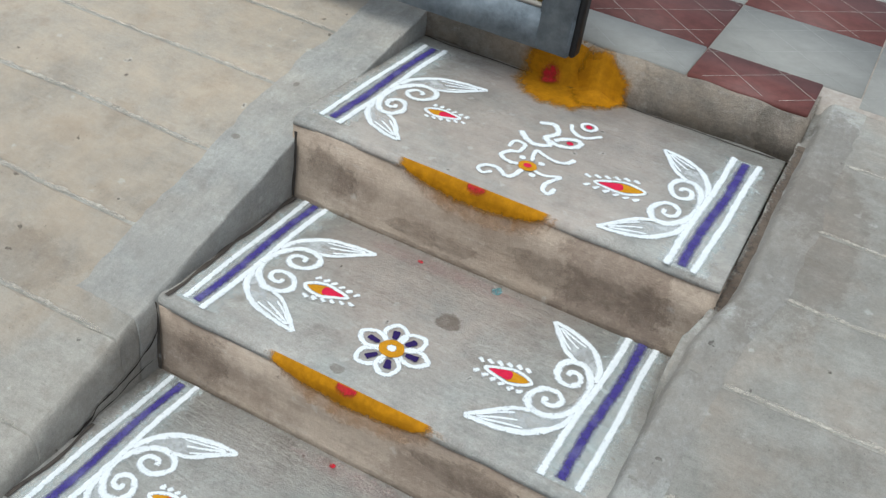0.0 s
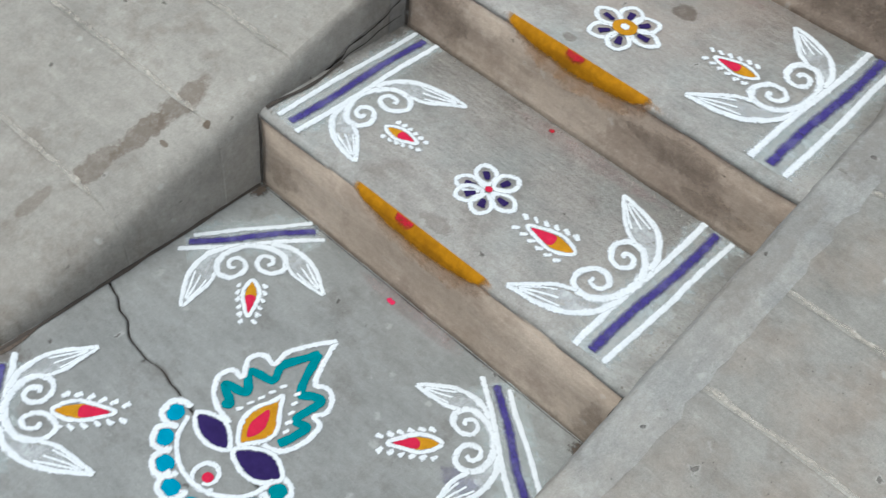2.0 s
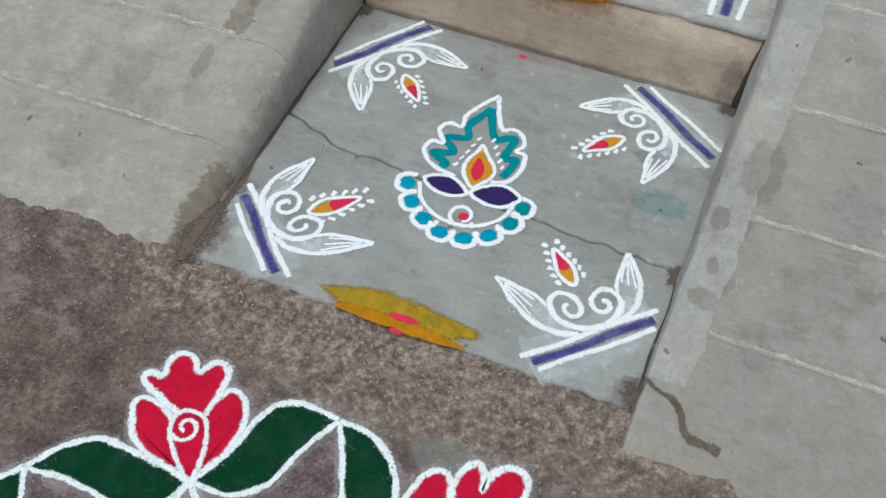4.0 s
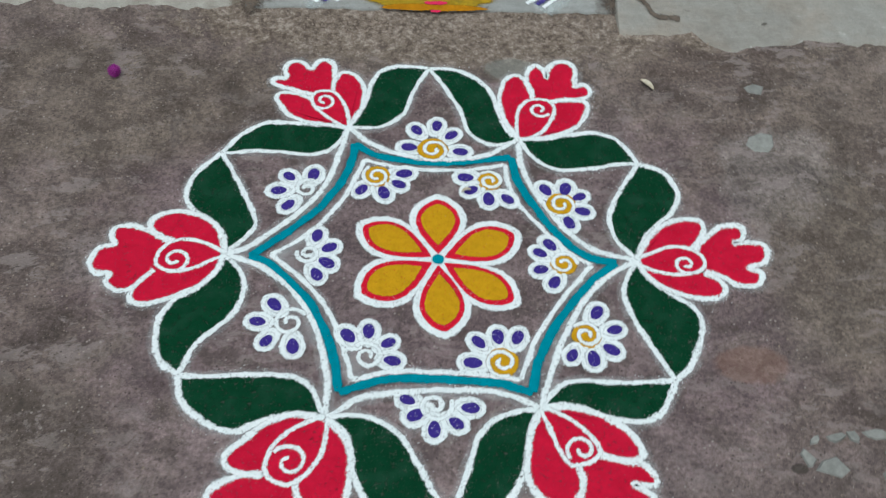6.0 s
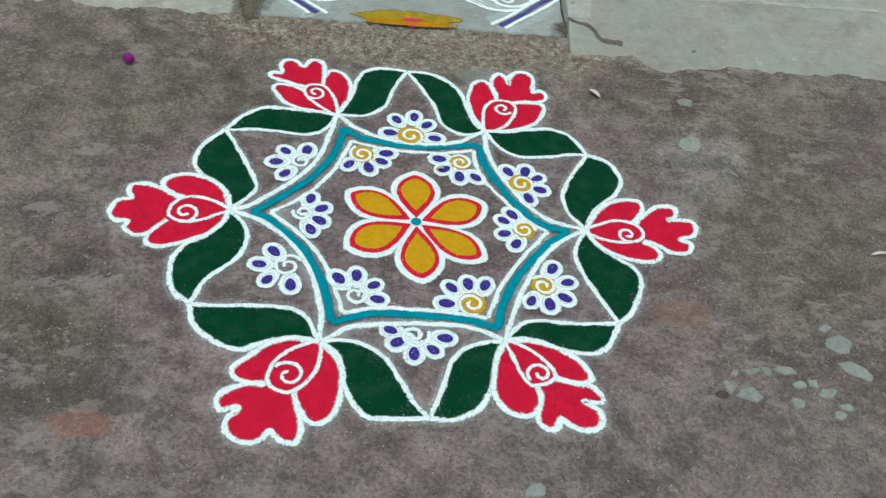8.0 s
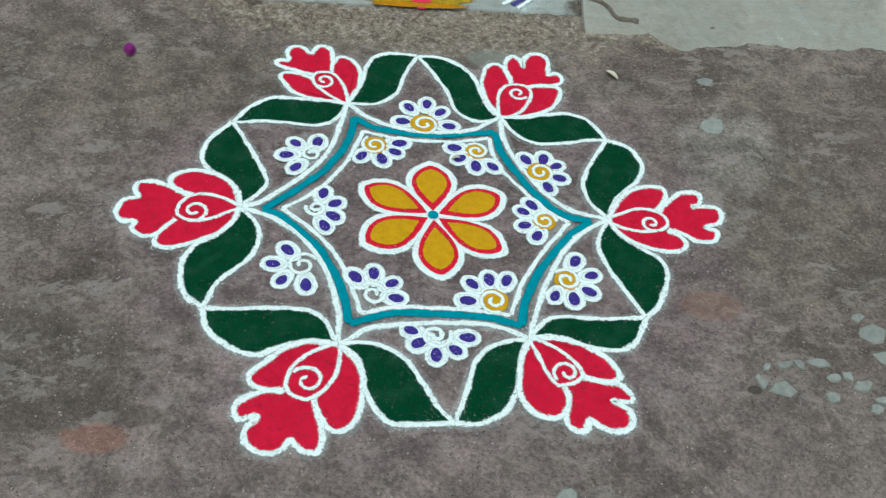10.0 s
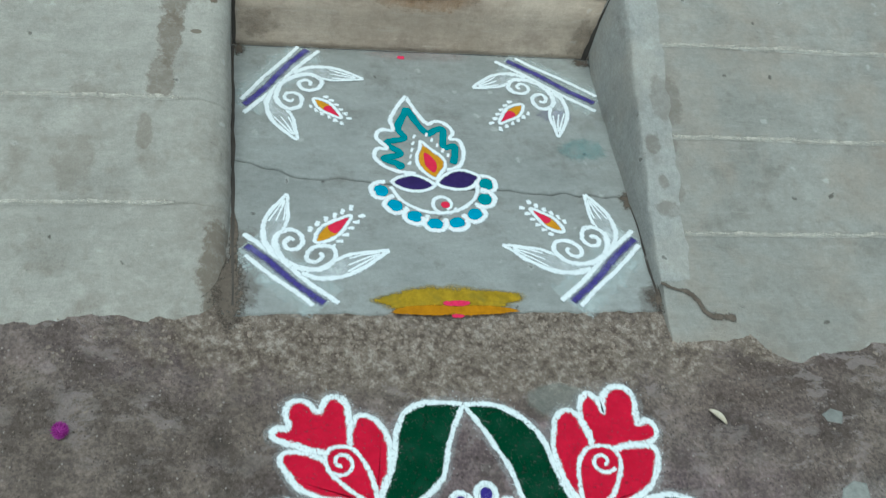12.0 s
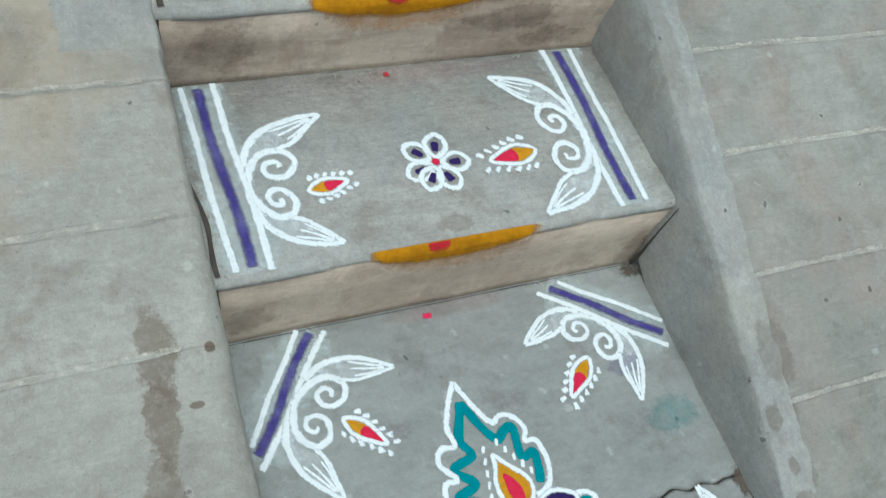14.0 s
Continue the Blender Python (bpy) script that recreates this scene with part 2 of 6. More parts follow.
THRESHOLD = cement("dirty_threshold_cement", (0.2, 0.174, 0.143), (0.335, 0.29, 0.24), (0.45, 0.4, 0.34), grit=0.9, stain=(0.1, 0.083, 0.066), relief=2.2, tint=(0.44, 0.33, 0.23), marks=0.4, stains=((0.3, 1.96, 0.14, 0.1, 0.35), (0.44, 1.96, 0.05, 0.1, 0.6)))
GAP = powder("dark_open_gap", (0.04, 0.034, 0.029), 0.7, 0.0, 0.95, 160.0, None, 0.2, 3.0)
CRACK = cement("dark_crack_dirt", (0.035, 0.03, 0.026), (0.06, 0.05, 0.043), (0.09, 0.078, 0.066), grit=0.5)


def soil_material():
    """Trodden earth: broad brown and mauve patches, worn pale scuffs, dark damp spots, grit and lime specks."""
    m, nt, b = material("packed_brown_earth")
    w = place_input(nt)
    warp = node(nt, "ShaderNodeTexNoise", Scale=3.0, Detail=4.0, Roughness=0.6)
    nt.links.new(w, warp.inputs["Vector"])
    bent = nt.nodes.new("ShaderNodeMix")
    bent.data_type, bent.blend_type = "RGBA", "LINEAR_LIGHT"
    bent.inputs["Factor"].default_value = 0.07
    nt.links.new(w, bent.inputs[6])
    nt.links.new(warp.outputs["Color"], bent.inputs[7])
    v = bent.outputs[2]
    big = noise_tex(nt, v, 3.4, 10, 0.66)
    mid = noise_tex(nt, v, 13, 9, 0.68)
    fine = noise_tex(nt, w, 130, 5, 0.8)
    rag = noise_tex(nt, v, 8, 10, 0.75)
    col = ramp_node(nt, big, (0.36, (0.104, 0.077, 0.065)), (0.5, (0.176, 0.135, 0.118)), (0.64, (0.253, 0.199, 0.179)))
    broad = noise_tex(nt, v, 1.7, 8, 0.62)
    col = mixed(nt, calc(nt, "MULTIPLY", ramp_node(nt, broad, (0.5, 0.0), (0.62, 1.0)), 0.5), col, (0.14, 0.112, 0.084))
    col = mixed(nt, calc(nt, "MULTIPLY", ramp_node(nt, broad, (0.38, 1.0), (0.5, 0.0)), 0.45), col, (0.235, 0.18, 0.17))
    for cx, cy, rx, ry, c, amount, wild in ((0.03, -0.66, 0.5, 0.46, (0.192, 0.136, 0.143), 0.65, 0.7), (-0.25, -1.12, 0.4, 0.2, (0.245, 0.186, 0.176), 0.45, 0.9), (-0.62, -0.98, 0.16, 0.12, (0.1, 0.08, 0.064), 0.55, 0.9), (-0.62, -0.25, 0.36, 0.15, (0.14, 0.112, 0.083), 0.5, 0.9),
                                           (0.66, -0.42, 0.1, 0.12, (0.28, 0.24, 0.22), 0.5, 1.2), (0.75, -0.62, 0.14, 0.2, (0.145, 0.117, 0.088), 0.45, 0.9), (0.45, -1.12, 0.35, 0.16, (0.22, 0.17, 0.16), 0.45, 0.9), (0.33, -0.12, 0.3, 0.06, (0.165, 0.125, 0.1), 0.45, 0.9), (-0.45, -0.62, 0.12, 0.07, (0.28, 0.228, 0.212), 0.45, 1.1)):
        col = mixed(nt, calc(nt, "MULTIPLY", blot(nt, w, cx, cy, rx, ry, rag, wild), amount), col, c)
    col = mixed(nt, 0.5, col, ramp_node(nt, mid, (0.36, 0.15), (0.5, 0.48), (0.64, 0.84)), "OVERLAY")
    col = mixed(nt, 0.55, col, ramp_node(nt, fine, (0.36, 0.16), (0.5, 0.49), (0.64, 0.88)), "OVERLAY")
    scuff = noise_tex(nt, v, 19, 11, 0.72, (0.8, 1.5, 1))
    lump = noise_tex(nt, v, 15, 12, 0.72)
    zone = ramp_node(nt, noise_tex(nt, w, 4.2, 5, 0.6), (0.44, 0.1), (0.58, 1.0))
    col = mixed(nt, calc(nt, "MULTIPLY", calc(nt, "MULTIPLY", ramp_node(nt, scuff, (0.53, 0.0), (0.57, 1.0)), zone), 0.6), col, (0.325, 0.27, 0.25))
    col = mixed(nt, calc(nt, "MULTIPLY", ramp_node(nt, lump, (0.545, 0.0), (0.6, 1.0)), 0.5), col, (0.085, 0.067, 0.055))
    for size, wide, where_from, c in ((120, 0.17, 0.51, (0.05, 0.04, 0.034)), (85, 0.13, 0.53, (0.42, 0.37, 0.33)), (210, 0.2, 0.52, (0.26, 0.21, 0.18)), (55, 0.11, 0.6, (0.37, 0.32, 0.28))):
        dots = nt.nodes.new("ShaderNodeTexVoronoi")
        dots.inputs["Scale"].default_value = size
        nt.links.new(w, dots.inputs["Vector"])
        dot = calc(nt, "MULTIPLY", ramp_node(nt, dots.outputs["Distance"], (wide, 1.0), (wide + 0.05, 0.0)), ramp_node(nt, noise_tex(nt, w, size * 0.4, 3, 0.6), (where_from, 0.0), (where_from + 0.05, 1.0)))
        col = mixed(nt, calc(nt, "MULTIPLY", dot, 0.7), col, c)
    gravel = blot(nt, w, 0.06, 0.0, 0.5, 0.13, rag, 0.8)
    pale = ramp_node(nt, noise_tex(nt, w, 62, 9, 0.75), (0.4, (0.105, 0.078, 0.058)), (0.47, (0.185, 0.143, 0.11)), (0.54, (0.26, 0.207, 0.163)), (0.61, (0.46, 0.39, 0.325)))
    col = mixed(nt, calc(nt, "MULTIPLY", gravel, 0.8), col, pale)
    for cx, cy, rx, ry, c, amount in ((-0.5, -1.1, 0.045, 0.026, (0.32, 0.125, 0.08), 0.42), (-0.44, -1.06, 0.03, 0.02, (0.07, 0.055, 0.045), 0.5), (0.18, -0.15, 0.05, 0.03, (0.24, 0.25, 0.22), 0.55), (0.52, -0.82, 0.05, 0.03, (0.24, 0.13, 0.09), 0.45), (0.56, -1.0, 0.012, 0.008, (0.06, 0.05, 0.04), 0.8)):
        col = mixed(nt, calc(nt, "MULTIPLY", blot(nt, w, cx, cy, rx, ry, rag, 1.0), amount), col, c)
    nt.links.new(col, b.inputs["Base Color"])
    b.inputs["Roughness"].default_value, b.inputs["Specular IOR Level"].default_value = 0.93, 0.15
    bumped(nt, b, calc(nt, "ADD", mid, calc(nt, "ADD", calc(nt, "MULTIPLY", fine, 0.5), calc(nt, "MULTIPLY", scuff, 0.8))), 0.9, 0.012)
    return m


SOIL = soil_material()
WHITE = powder("white_step_paint", (0.71, 0.728, 0.73), 0.75, 0.0, 0.95, 380.0, None, 0.24, 2.2)
CHALK = powder("white_rangoli_powder", (0.69, 0.725, 0.72), 0.85, 0.2, 0.95, 420.0, None, 0.36, 2.8)
INDIGO = powder("indigo_paint", (0.06, 0.046, 0.2), 0.5, 0.0, 0.95, 300.0, (0.13, 0.12, 0.27), 0.12, 1.2)
NIGHT = powder("dark_indigo_paint", (0.03, 0.018, 0.09), 0.3)
VIOLET = powder("violet_powder", (0.042, 0.026, 0.19), 0.35, 0.25)
TEAL = powder("teal_paint", (0.0, 0.2, 0.23), 0.3)
TEALP = powder("teal_powder", (0.005, 0.2, 0.26), 0.45, 0.15)
CYAN = powder("cyan_paint", (0.0, 0.25, 0.38), 0.25)
OCHRE = powder("ochre_paint", (0.5, 0.23, 0.012), 0.3)
OCHREP = powder("ochre_powder", (0.47, 0.25, 0.006), 0.5, 0.15)
PINK = powder("crimson_paint", (0.55, 0.02, 0.06), 0.3)
CRIMSON = powder("crimson_powder", (0.48, 0.006, 0.033), 0.6, 0.26, 0.95, 520.0, (0.42, 0.004, 0.026))
SCARLET = powder("scarlet_powder", (0.52, 0.008, 0.028), 0.5, 0.2)
GREEN = powder("dark_green_powder", (0.003, 0.036, 0.014), 0.7, 0.35, 0.95, 520.0, (0.012, 0.05, 0.026))
def thin(name, colour, share, scale=90.0):
    """A film of dust through which most of the ground still shows."""
    m = powder(name, colour, 0.5, 0.0, 0.95, scale)
    nt = m.node_tree
    bsdf = nt.nodes["Principled BSDF"]
    source = bsdf.inputs["Alpha"].links[0].from_socket
    patchy = ramp_node(nt, noise_tex(nt, place_input(nt), 38, 8, 0.75), (0.35, 0.15), (0.65, 1.0))
    nt.links.new(calc(nt, "MULTIPLY", calc(nt, "MULTIPLY", source, patchy), share), bsdf.inputs["Alpha"])
    return m


FILM = thin("thin_white_brushwork", (0.76, 0.78, 0.78), 0.58, 260.0)
ORANGE_DUST = thin("orange_turmeric_tint", (0.5, 0.25, 0.09), 0.5)
SMUDGE = thin("dark_smudge", (0.12, 0.085, 0.06), 0.36, 40.0)
HAZE = thin("white_paint_dust", (0.62, 0.68, 0.66), 0.5)
BLUE_DUST = thin("spilt_violet_dust", (0.19, 0.17, 0.31), 0.45)
TEAL_DUST = thin("spilt_teal_dust", (0.1, 0.3, 0.3), 0.36)
TEAL_SPOT = thin("spilt_teal_spot", (0.08, 0.3, 0.32), 0.8)
PINK_DUST = thin("spilt_pink_dust", (0.5, 0.25, 0.24), 0.17)
JOINT = thin("pale_joint_mortar", (0.5, 0.455, 0.385), 0.75, 60.0)
DIRT = powder("loose_brown_dirt", (0.12, 0.095, 0.075), 0.9, 0.0, 0.95, 150.0, (0.08, 0.062, 0.05), 0.2, 1.6)
TURMERIC = powder("turmeric_paste", (0.4, 0.17, 0.003), 0.2, 0.0, 0.7, 90.0, (0.29, 0.12, 0.003), 0.2, 2.2)
KUMKUM = powder("kumkum_powder", (0.42, 0.015, 0.03), 0.6, 0.1, 0.9, 160.0, (0.26, 0.04, 0.01), 0.2, 1.1)
KUMKUM_PINK = powder("pink_kumkum", (0.6, 0.025, 0.09), 0.6, 0.1, 0.9, 160.0, None, 0.25, 2.5)
TURMERIC_FILM = powder("turmeric_film", (0.31, 0.2, 0.012), 0.35, 0.0, 0.8, 60.0, (0.2, 0.15, 0.02), 0.15, 1.6)
POWDER_HALO = thin("white_powder_halo", (0.66, 0.66, 0.65), 0.24, 420.0)


def plain(name, dark, light, scale=40, rough=0.8, metallic=0.0, relief=0.3, vary=0.0):
    m, nt, b = material(name)
    w = place_input(nt)
    n = noise_tex(nt, w, scale, 6, 0.7)
    col = ramp_node(nt, n, (0.3, dark), (0.7, light))
    if vary:
        info = nt.nodes.new("ShaderNodeObjectInfo")
        col = mixed(nt, vary, col, ramp_node(nt, info.outputs["Random"], (0.0, 0.3), (1.0, 0.7)), "OVERLAY")
    nt.links.new(col, b.inputs["Base Color"])
    b.inputs["Roughness"].default_value, b.inputs["Metallic"].default_value = rough, metallic
    bumped(nt, b, n, relief, 0.003)
    return m


RED_TILE = plain("red_oxide_tile", (0.1, 0.03, 0.024), (0.17, 0.055, 0.045), 30, 0.6, vary=0.2)
GREY_TILE = plain("pale_grey_tile", (0.26, 0.252, 0.23), (0.33, 0.322, 0.297), 14, 0.85, vary=0.15)
GROUT = plain("pale_grout", (0.32, 0.27, 0.23), (0.46, 0.41, 0.36), 60)
GREY_LINE = plain("tile_joint_line", (0.33, 0.32, 0.3), (0.42, 0.41, 0.385), 60)
GATE = plain("slate_blue_gate_paint", (0.105, 0.125, 0.142), (0.25, 0.285, 0.31), 28, 0.45, 0.0, 0.5)
GRAIN = plain("loose_white_grain", (0.6, 0.61, 0.6), (0.75, 0.76, 0.75), 300, 0.95)
GATE_DARK = plain("black_rubber_edge", (0.012, 0.013, 0.015), (0.025, 0.027, 0.03), 50, 0.6)
GATE_PANEL = plain("yellow_gate_panel", (0.55, 0.36, 0.1), (0.66, 0.46, 0.16), 20, 0.5)
GATE_BEAD = plain("pale_wood_bead", (0.34, 0.3, 0.26), (0.46, 0.42, 0.36), 40, 0.6)
STONE = plain("grey_green_stone", (0.165, 0.163, 0.146), (0.27, 0.268, 0.243), 90, 0.85, relief=0.8, vary=0.25)
PEBBLE = plain("mixed_gravel", (0.15, 0.117, 0.09), (0.36, 0.285, 0.225), 130, 0.9)
CEMENT_GRIT = plain("cement_grit", (0.17, 0.15, 0.125), (0.36, 0.33, 0.29), 90, 0.9)
PETAL = plain("magenta_flower", (0.16, 0.005, 0.12), (0.32, 0.02, 0.26), 90, 0.7)
STRAW = plain("dry_leaf", (0.4, 0.34, 0.24), (0.58, 0.52, 0.42), 70, 0.8)


# ---- building helpers ----
def part(name, bm, mat, parent=None, label="", smooth=True):
    me = bpy.data.meshes.new(name)
    bm.to_mesh(me)
    bm.free()
    me.materials.append(mat)
    if smooth:
        for p in me.polygons:
            p.use_smooth = True
    ob = new(name, me)
    if parent:
        ob.parent = parent
    if label:
        ob["label"] = label
    return ob


def thing(name, label, category, group="", kind="", at=(0, 0, 0)):
    ob = new(name)
    ob.empty_display_size = 0.05
    return tagged(ob, label, category, group, kind)


def wave(x, y, scale, seed=0.0):
    return noise.noise(Vector((x * scale + seed, y * scale - seed, seed)))


def smooth_line(points, step=0.004, closed=False):
    """A Catmull-Rom curve through the points, in even steps."""
    p = [Vector(q) for q in points]
    out = []
    n = len(p)
    for i in range(n if closed else n - 1):
        a, b = p[i], p[(i + 1) % n]
        before = p[i - 1] if closed or i else a * 2 - b
        after = p[(i + 2) % n] if closed or i + 2 < n else b * 2 - a
        k = max(2, int((b - a).length / step))
        for j in range(k):
            t = j / k
            out.append(0.5 * (2 * a + (b - before) * t + (2 * before - 5 * a + 4 * b - after) * t * t + (3 * a - before - 3 * b + after) * t**3))
    if not closed:
        out.append(p[-1].copy())
    return out


def curl(centre, start, radius, turns, sense=1, end=0.15):
    """A spiral that winds inwards from the angle start."""
    n = int(18 * turns)
    return [Vector((centre[0] + radius * (1 - (1 - end) * i / n) * math.cos(start + sense * math.tau * turns * i / n),
                    centre[1] + radius * (1 - (1 - end) * i / n) * math.sin(start + sense * math.tau * turns * i / n))) for i in range(n + 1)]


layer_count = [0]


class Paint:
    """Strokes and filled shapes of one colour on one level, each a little domed, with a rim that thins out."""

    def __init__(self, z, map2=None):
        self.bm = bmesh.new()
        self.cover = self.bm.verts.layers.float.new("cover")
        self.z, self.map2 = z, map2

    def vert(self, p, up, cover):
        q = self.map2(p[0], p[1]) if self.map2 else (p[0], p[1])
        v = self.bm.verts.new((q[0], q[1], self.z + up) if len(q) == 2 else (q[0], q[1], q[2] + up))
        v[self.cover] = cover
        return v

    def stroke(self, points, width, closed=False, taper=(1.0, 1.0), high=0.0012, wobble=0.09):
        pts = smooth_line(points, 0.003, closed)
        layer_count[0] += 1
        lift = (layer_count[0] % 7) * 0.00009
        seed = layer_count[0] * 1.37
        rows = []
        n = len(pts)
        for i, p in enumerate(pts):
            before = pts[i - 1] if i or closed else p
            after = pts[(i + 1) % n] if i < n - 1 or closed else p
            d = after - before
            if d.length < 1e-7:
                d = Vector((1, 0))
            side = Vector((-d.y, d.x)).normalized()
            t = i / max(1, n - 1)
            w = width * (taper[0] * (1 - t) + taper[1] * t) * 0.53 * (1 + wobble * 2 * wave(p.x, p.y, 45, seed))
            p = p + side * width * wobble * wave(p.x, p.y, 35, seed + 9)
            rows.append([self.vert(p + side * w * k, lift + high * h, c) for k, h, c in ((-1.3, 0.1, 0.0), (-0.4, 0.8, 0.9), (0.4, 0.8, 0.9), (1.3, 0.1, 0.0))])
        for i in range(n if closed else n - 1):
            a, b = rows[i], rows[(i + 1) % n]
            for j in range(3):
                self.bm.faces.new((a[j], b[j], b[j + 1], a[j + 1]))
        if not closed:
            for row in (rows[0], rows[-1]):
                for v in row:
                    v[self.cover] *= 0.6
        return self

    def pour(self, outline, rim=0.003, high=0.0006):
        """A filled shape of any outline, with a rim that thins out."""
        pts = smooth_line(outline, 0.004, True)
        n = len(pts)
        turn = 1 if sum(p.x * pts[i - 1].y - p.y * pts[i - 1].x for i, p in enumerate(pts)) > 0 else -1
        layer_count[0] += 1
        lift = (layer_count[0] % 7) * 0.00007
        outer, inner = [], []
        for i, p in enumerate(pts):
            d = (pts[(i + 2) % n] - pts[i - 2]).normalized()
            inward = Vector((d.y, -d.x)) * turn
            outer.append(self.vert(p - inward * rim * 0.6, lift, 0.0))
            inner.append(self.vert(p + inward * rim, lift + high, 0.95))
        for i in range(n):
            j = (i + 1) % n
            self.bm.faces.new((outer[i], outer[j], inner[j], inner[i]))
        self.bm.faces.new(inner)
        return self

    def fill(self, outline, rim=0.004, high=0.0006, middle=None, already=False):
        """A filled shape, fanned from its middle."""
        pts = [Vector(p) for p in outline] if already else smooth_line(outline, 0.003, True)
        c = Vector(middle) if middle else sum(pts, Vector((0, 0))) / len(pts)
        layer_count[0] += 1
        lift = (layer_count[0] % 7) * 0.00007
        seed = layer_count[0] * 0.77
        outer, inner = [], []
        for p in pts:
            d = p - c
            far = max(d.length, 1e-5)
            p2 = c + d * (1 + rim * 0.5 * (1 + wave(p.x, p.y, 80, seed)) / far)
            outer.append(self.vert(p2, lift, 0.0))
            inner.append(self.vert(c + d * max(0.15, 1 - rim / far), lift + high, 0.95))
        mid = self.vert(c, lift + high, 1.0)
        n = len(pts)
        for i in range(n):
            j = (i + 1) % n
            self.bm.faces.new((outer[i], outer[j], inner[j], inner[i]))
            self.bm.faces.new((inner[i], inner[j], mid))
        return self

    def between(self, one, other, rim=0.12, high=0.0006):
        """A filled shape between two curves that start and end together."""
        a, b = smooth_line(one, 0.004), smooth_line(other, 0.004)
        n = 28
        rows = []
        for i in range(n + 1):
            p, q = a[round(i / n * (len(a) - 1))], b[round(i / n * (len(b) - 1))]
            end = 0.4 if i in (0, n) else 1.0
            rows.append([self.vert(p.lerp(q, s), high * (0 if c == 0 else 1), c * end) for s, c in ((0, 0.0), (rim, 0.95), (0.5, 1.0), (1 - rim, 0.95), (1, 0.0))])
        for r, s in zip(rows, rows[1:]):
            for j in range(4):
                self.bm.faces.new((r[j], s[j], s[j + 1], r[j + 1]))
        return self

    def done(self, name, mat, parent, label=""):
        bmesh.ops.recalc_face_normals(self.bm, faces=self.bm.faces)
        return part(name, self.bm, mat, parent, label)


def drop_shape(base, way, length, width, sharp=1.0, n=22, full=0.75):
    """Outline of a petal, pointed at its base and round at its end."""
    base, way = Vector(base), Vector(way).normalized()
    side = Vector((-way.y, way.x))
    right, left = [], []
    for i in range(n + 1):
        s = i / n
        w = width * math.sin(math.pi * s**sharp) ** full
        right.append(base + way * length * s + side * w)
        left.append(base + way * length * s - side * w)
    return right + left[-2:0:-1]


def turned(angle):
    return Vector((math.cos(radians(angle)), math.sin(radians(angle))))

# ---- the ground, the steps and the two ramps ----
EARTH = -0.006
PAD_Z, A_Z, B_Z, C_Z, TOP_Z = 0.0, 0.172, 0.322, 0.493, 0.595
A_Y, B_Y, C_Y, TOP_Y = 0.711, 1.068, 1.467, 1.985


def spread(near, far, step, growth=1.35):
    """Even steps up to near, then growing ones up to far, to both sides of zero."""
    out, x, d = [], 0.0, step
    while x < far:
        out.append(x)
        if x >= near:
            d *= growth
        x += d
    out.append(far)
    return [-v for v in reversed(out[1:])] + out


def earth_height(x, y):
    calm = min(1.0, max(0.0, (math.hypot(x - 0.03, y + 0.63) - 0.6) / 0.35))
    amp = 0.0009 + 0.004 * calm * (1.0 if math.hypot(x, y) < 6 else 3.0)
    z = EARTH + amp * (wave(x, y, 5.0, 3) + 0.6 * wave(x, y, 19, 5) + 0.35 * wave(x, y, 60, 8))
    if y > 0.06:
        z -= min(0.05, (y - 0.06) * 0.3)
    return z


def build_ground():
    bm = bmesh.new()
    xs, ys = spread(1.3, 60, 0.016), [v - 0.5 for v in spread(1.0, 60, 0.016)]
    grid = [[bm.verts.new((x, y, earth_height(x, y))) for x in xs] for y in ys]
    for r, s in zip(grid, grid[1:]):
        for i in range(len(xs) - 1):
            bm.faces.new((r[i], r[i + 1], s[i + 1], s[i]))
    return tagged(part("ground", bm, SOIL), "packed brown earth yard with dust and small stones", "ground", kind="structure")


build_ground()


def sweep(profile, x0, x1, wear, seed, n=60):
    """A bar along x of a (y, z) profile whose corners are unevenly worn; its ends are closed."""
    bm = bmesh.new()
    rows = []
    for i in range(n + 1):
        x = x0 + (x1 - x0) * i / n
        rows.append([bm.verts.new((x, y + wear * k * wave(x, y + z, 12, seed), z + wear * k * 0.7 * wave(x, z, 17, seed + 4))) for y, z, k in profile])
    m = len(profile)
    for r, s in zip(rows, rows[1:]):
        for j in range(m):
            bm.faces.new((r[j], r[(j + 1) % m], s[(j + 1) % m], s[j]))
    bm.faces.new(rows[0])
    bm.faces.new(list(reversed(rows[-1])))
    bmesh.ops.recalc_face_normals(bm, faces=bm.faces)
    return bm


def build_step(y0, y1, z0, z1, x0, x1, seed, label):
    step = thing("step", label, "step", "steps of the entrance stair", "structure")
    nose = [(y0 + 0.014, z1, 1), (y0 + 0.006, z1 - 0.0025, 1), (y0 + 0.0012, z1 - 0.008, 1), (y0 - 0.001, z1 - 0.016, 1)]
    part("tread", sweep([(y1, z1 - 0.03, 0), (y1, z1, 0), (y0 + 0.06, z1, 0)] + nose + [(y0 + 0.03, z1 - 0.022, 0)], x0, x1, 0.0026, seed, 140), TREAD, step)
    part("riser", sweep([(y0 + 0.0005, z1 - 0.014, 0.6), (y0 + 0.002, (z0 + z1) / 2, 1.2), (y0 - 0.001, z0 + 0.012, 1), (y0 - 0.006, z0 - 0.006, 0.5), (y0 + 0.2, z0 - 0.006, 0), (y0 + 0.2, z1 - 0.026, 0)], x0, x1, 0.002, seed + 7), RISER, step, "tan plastered riser")
    return step


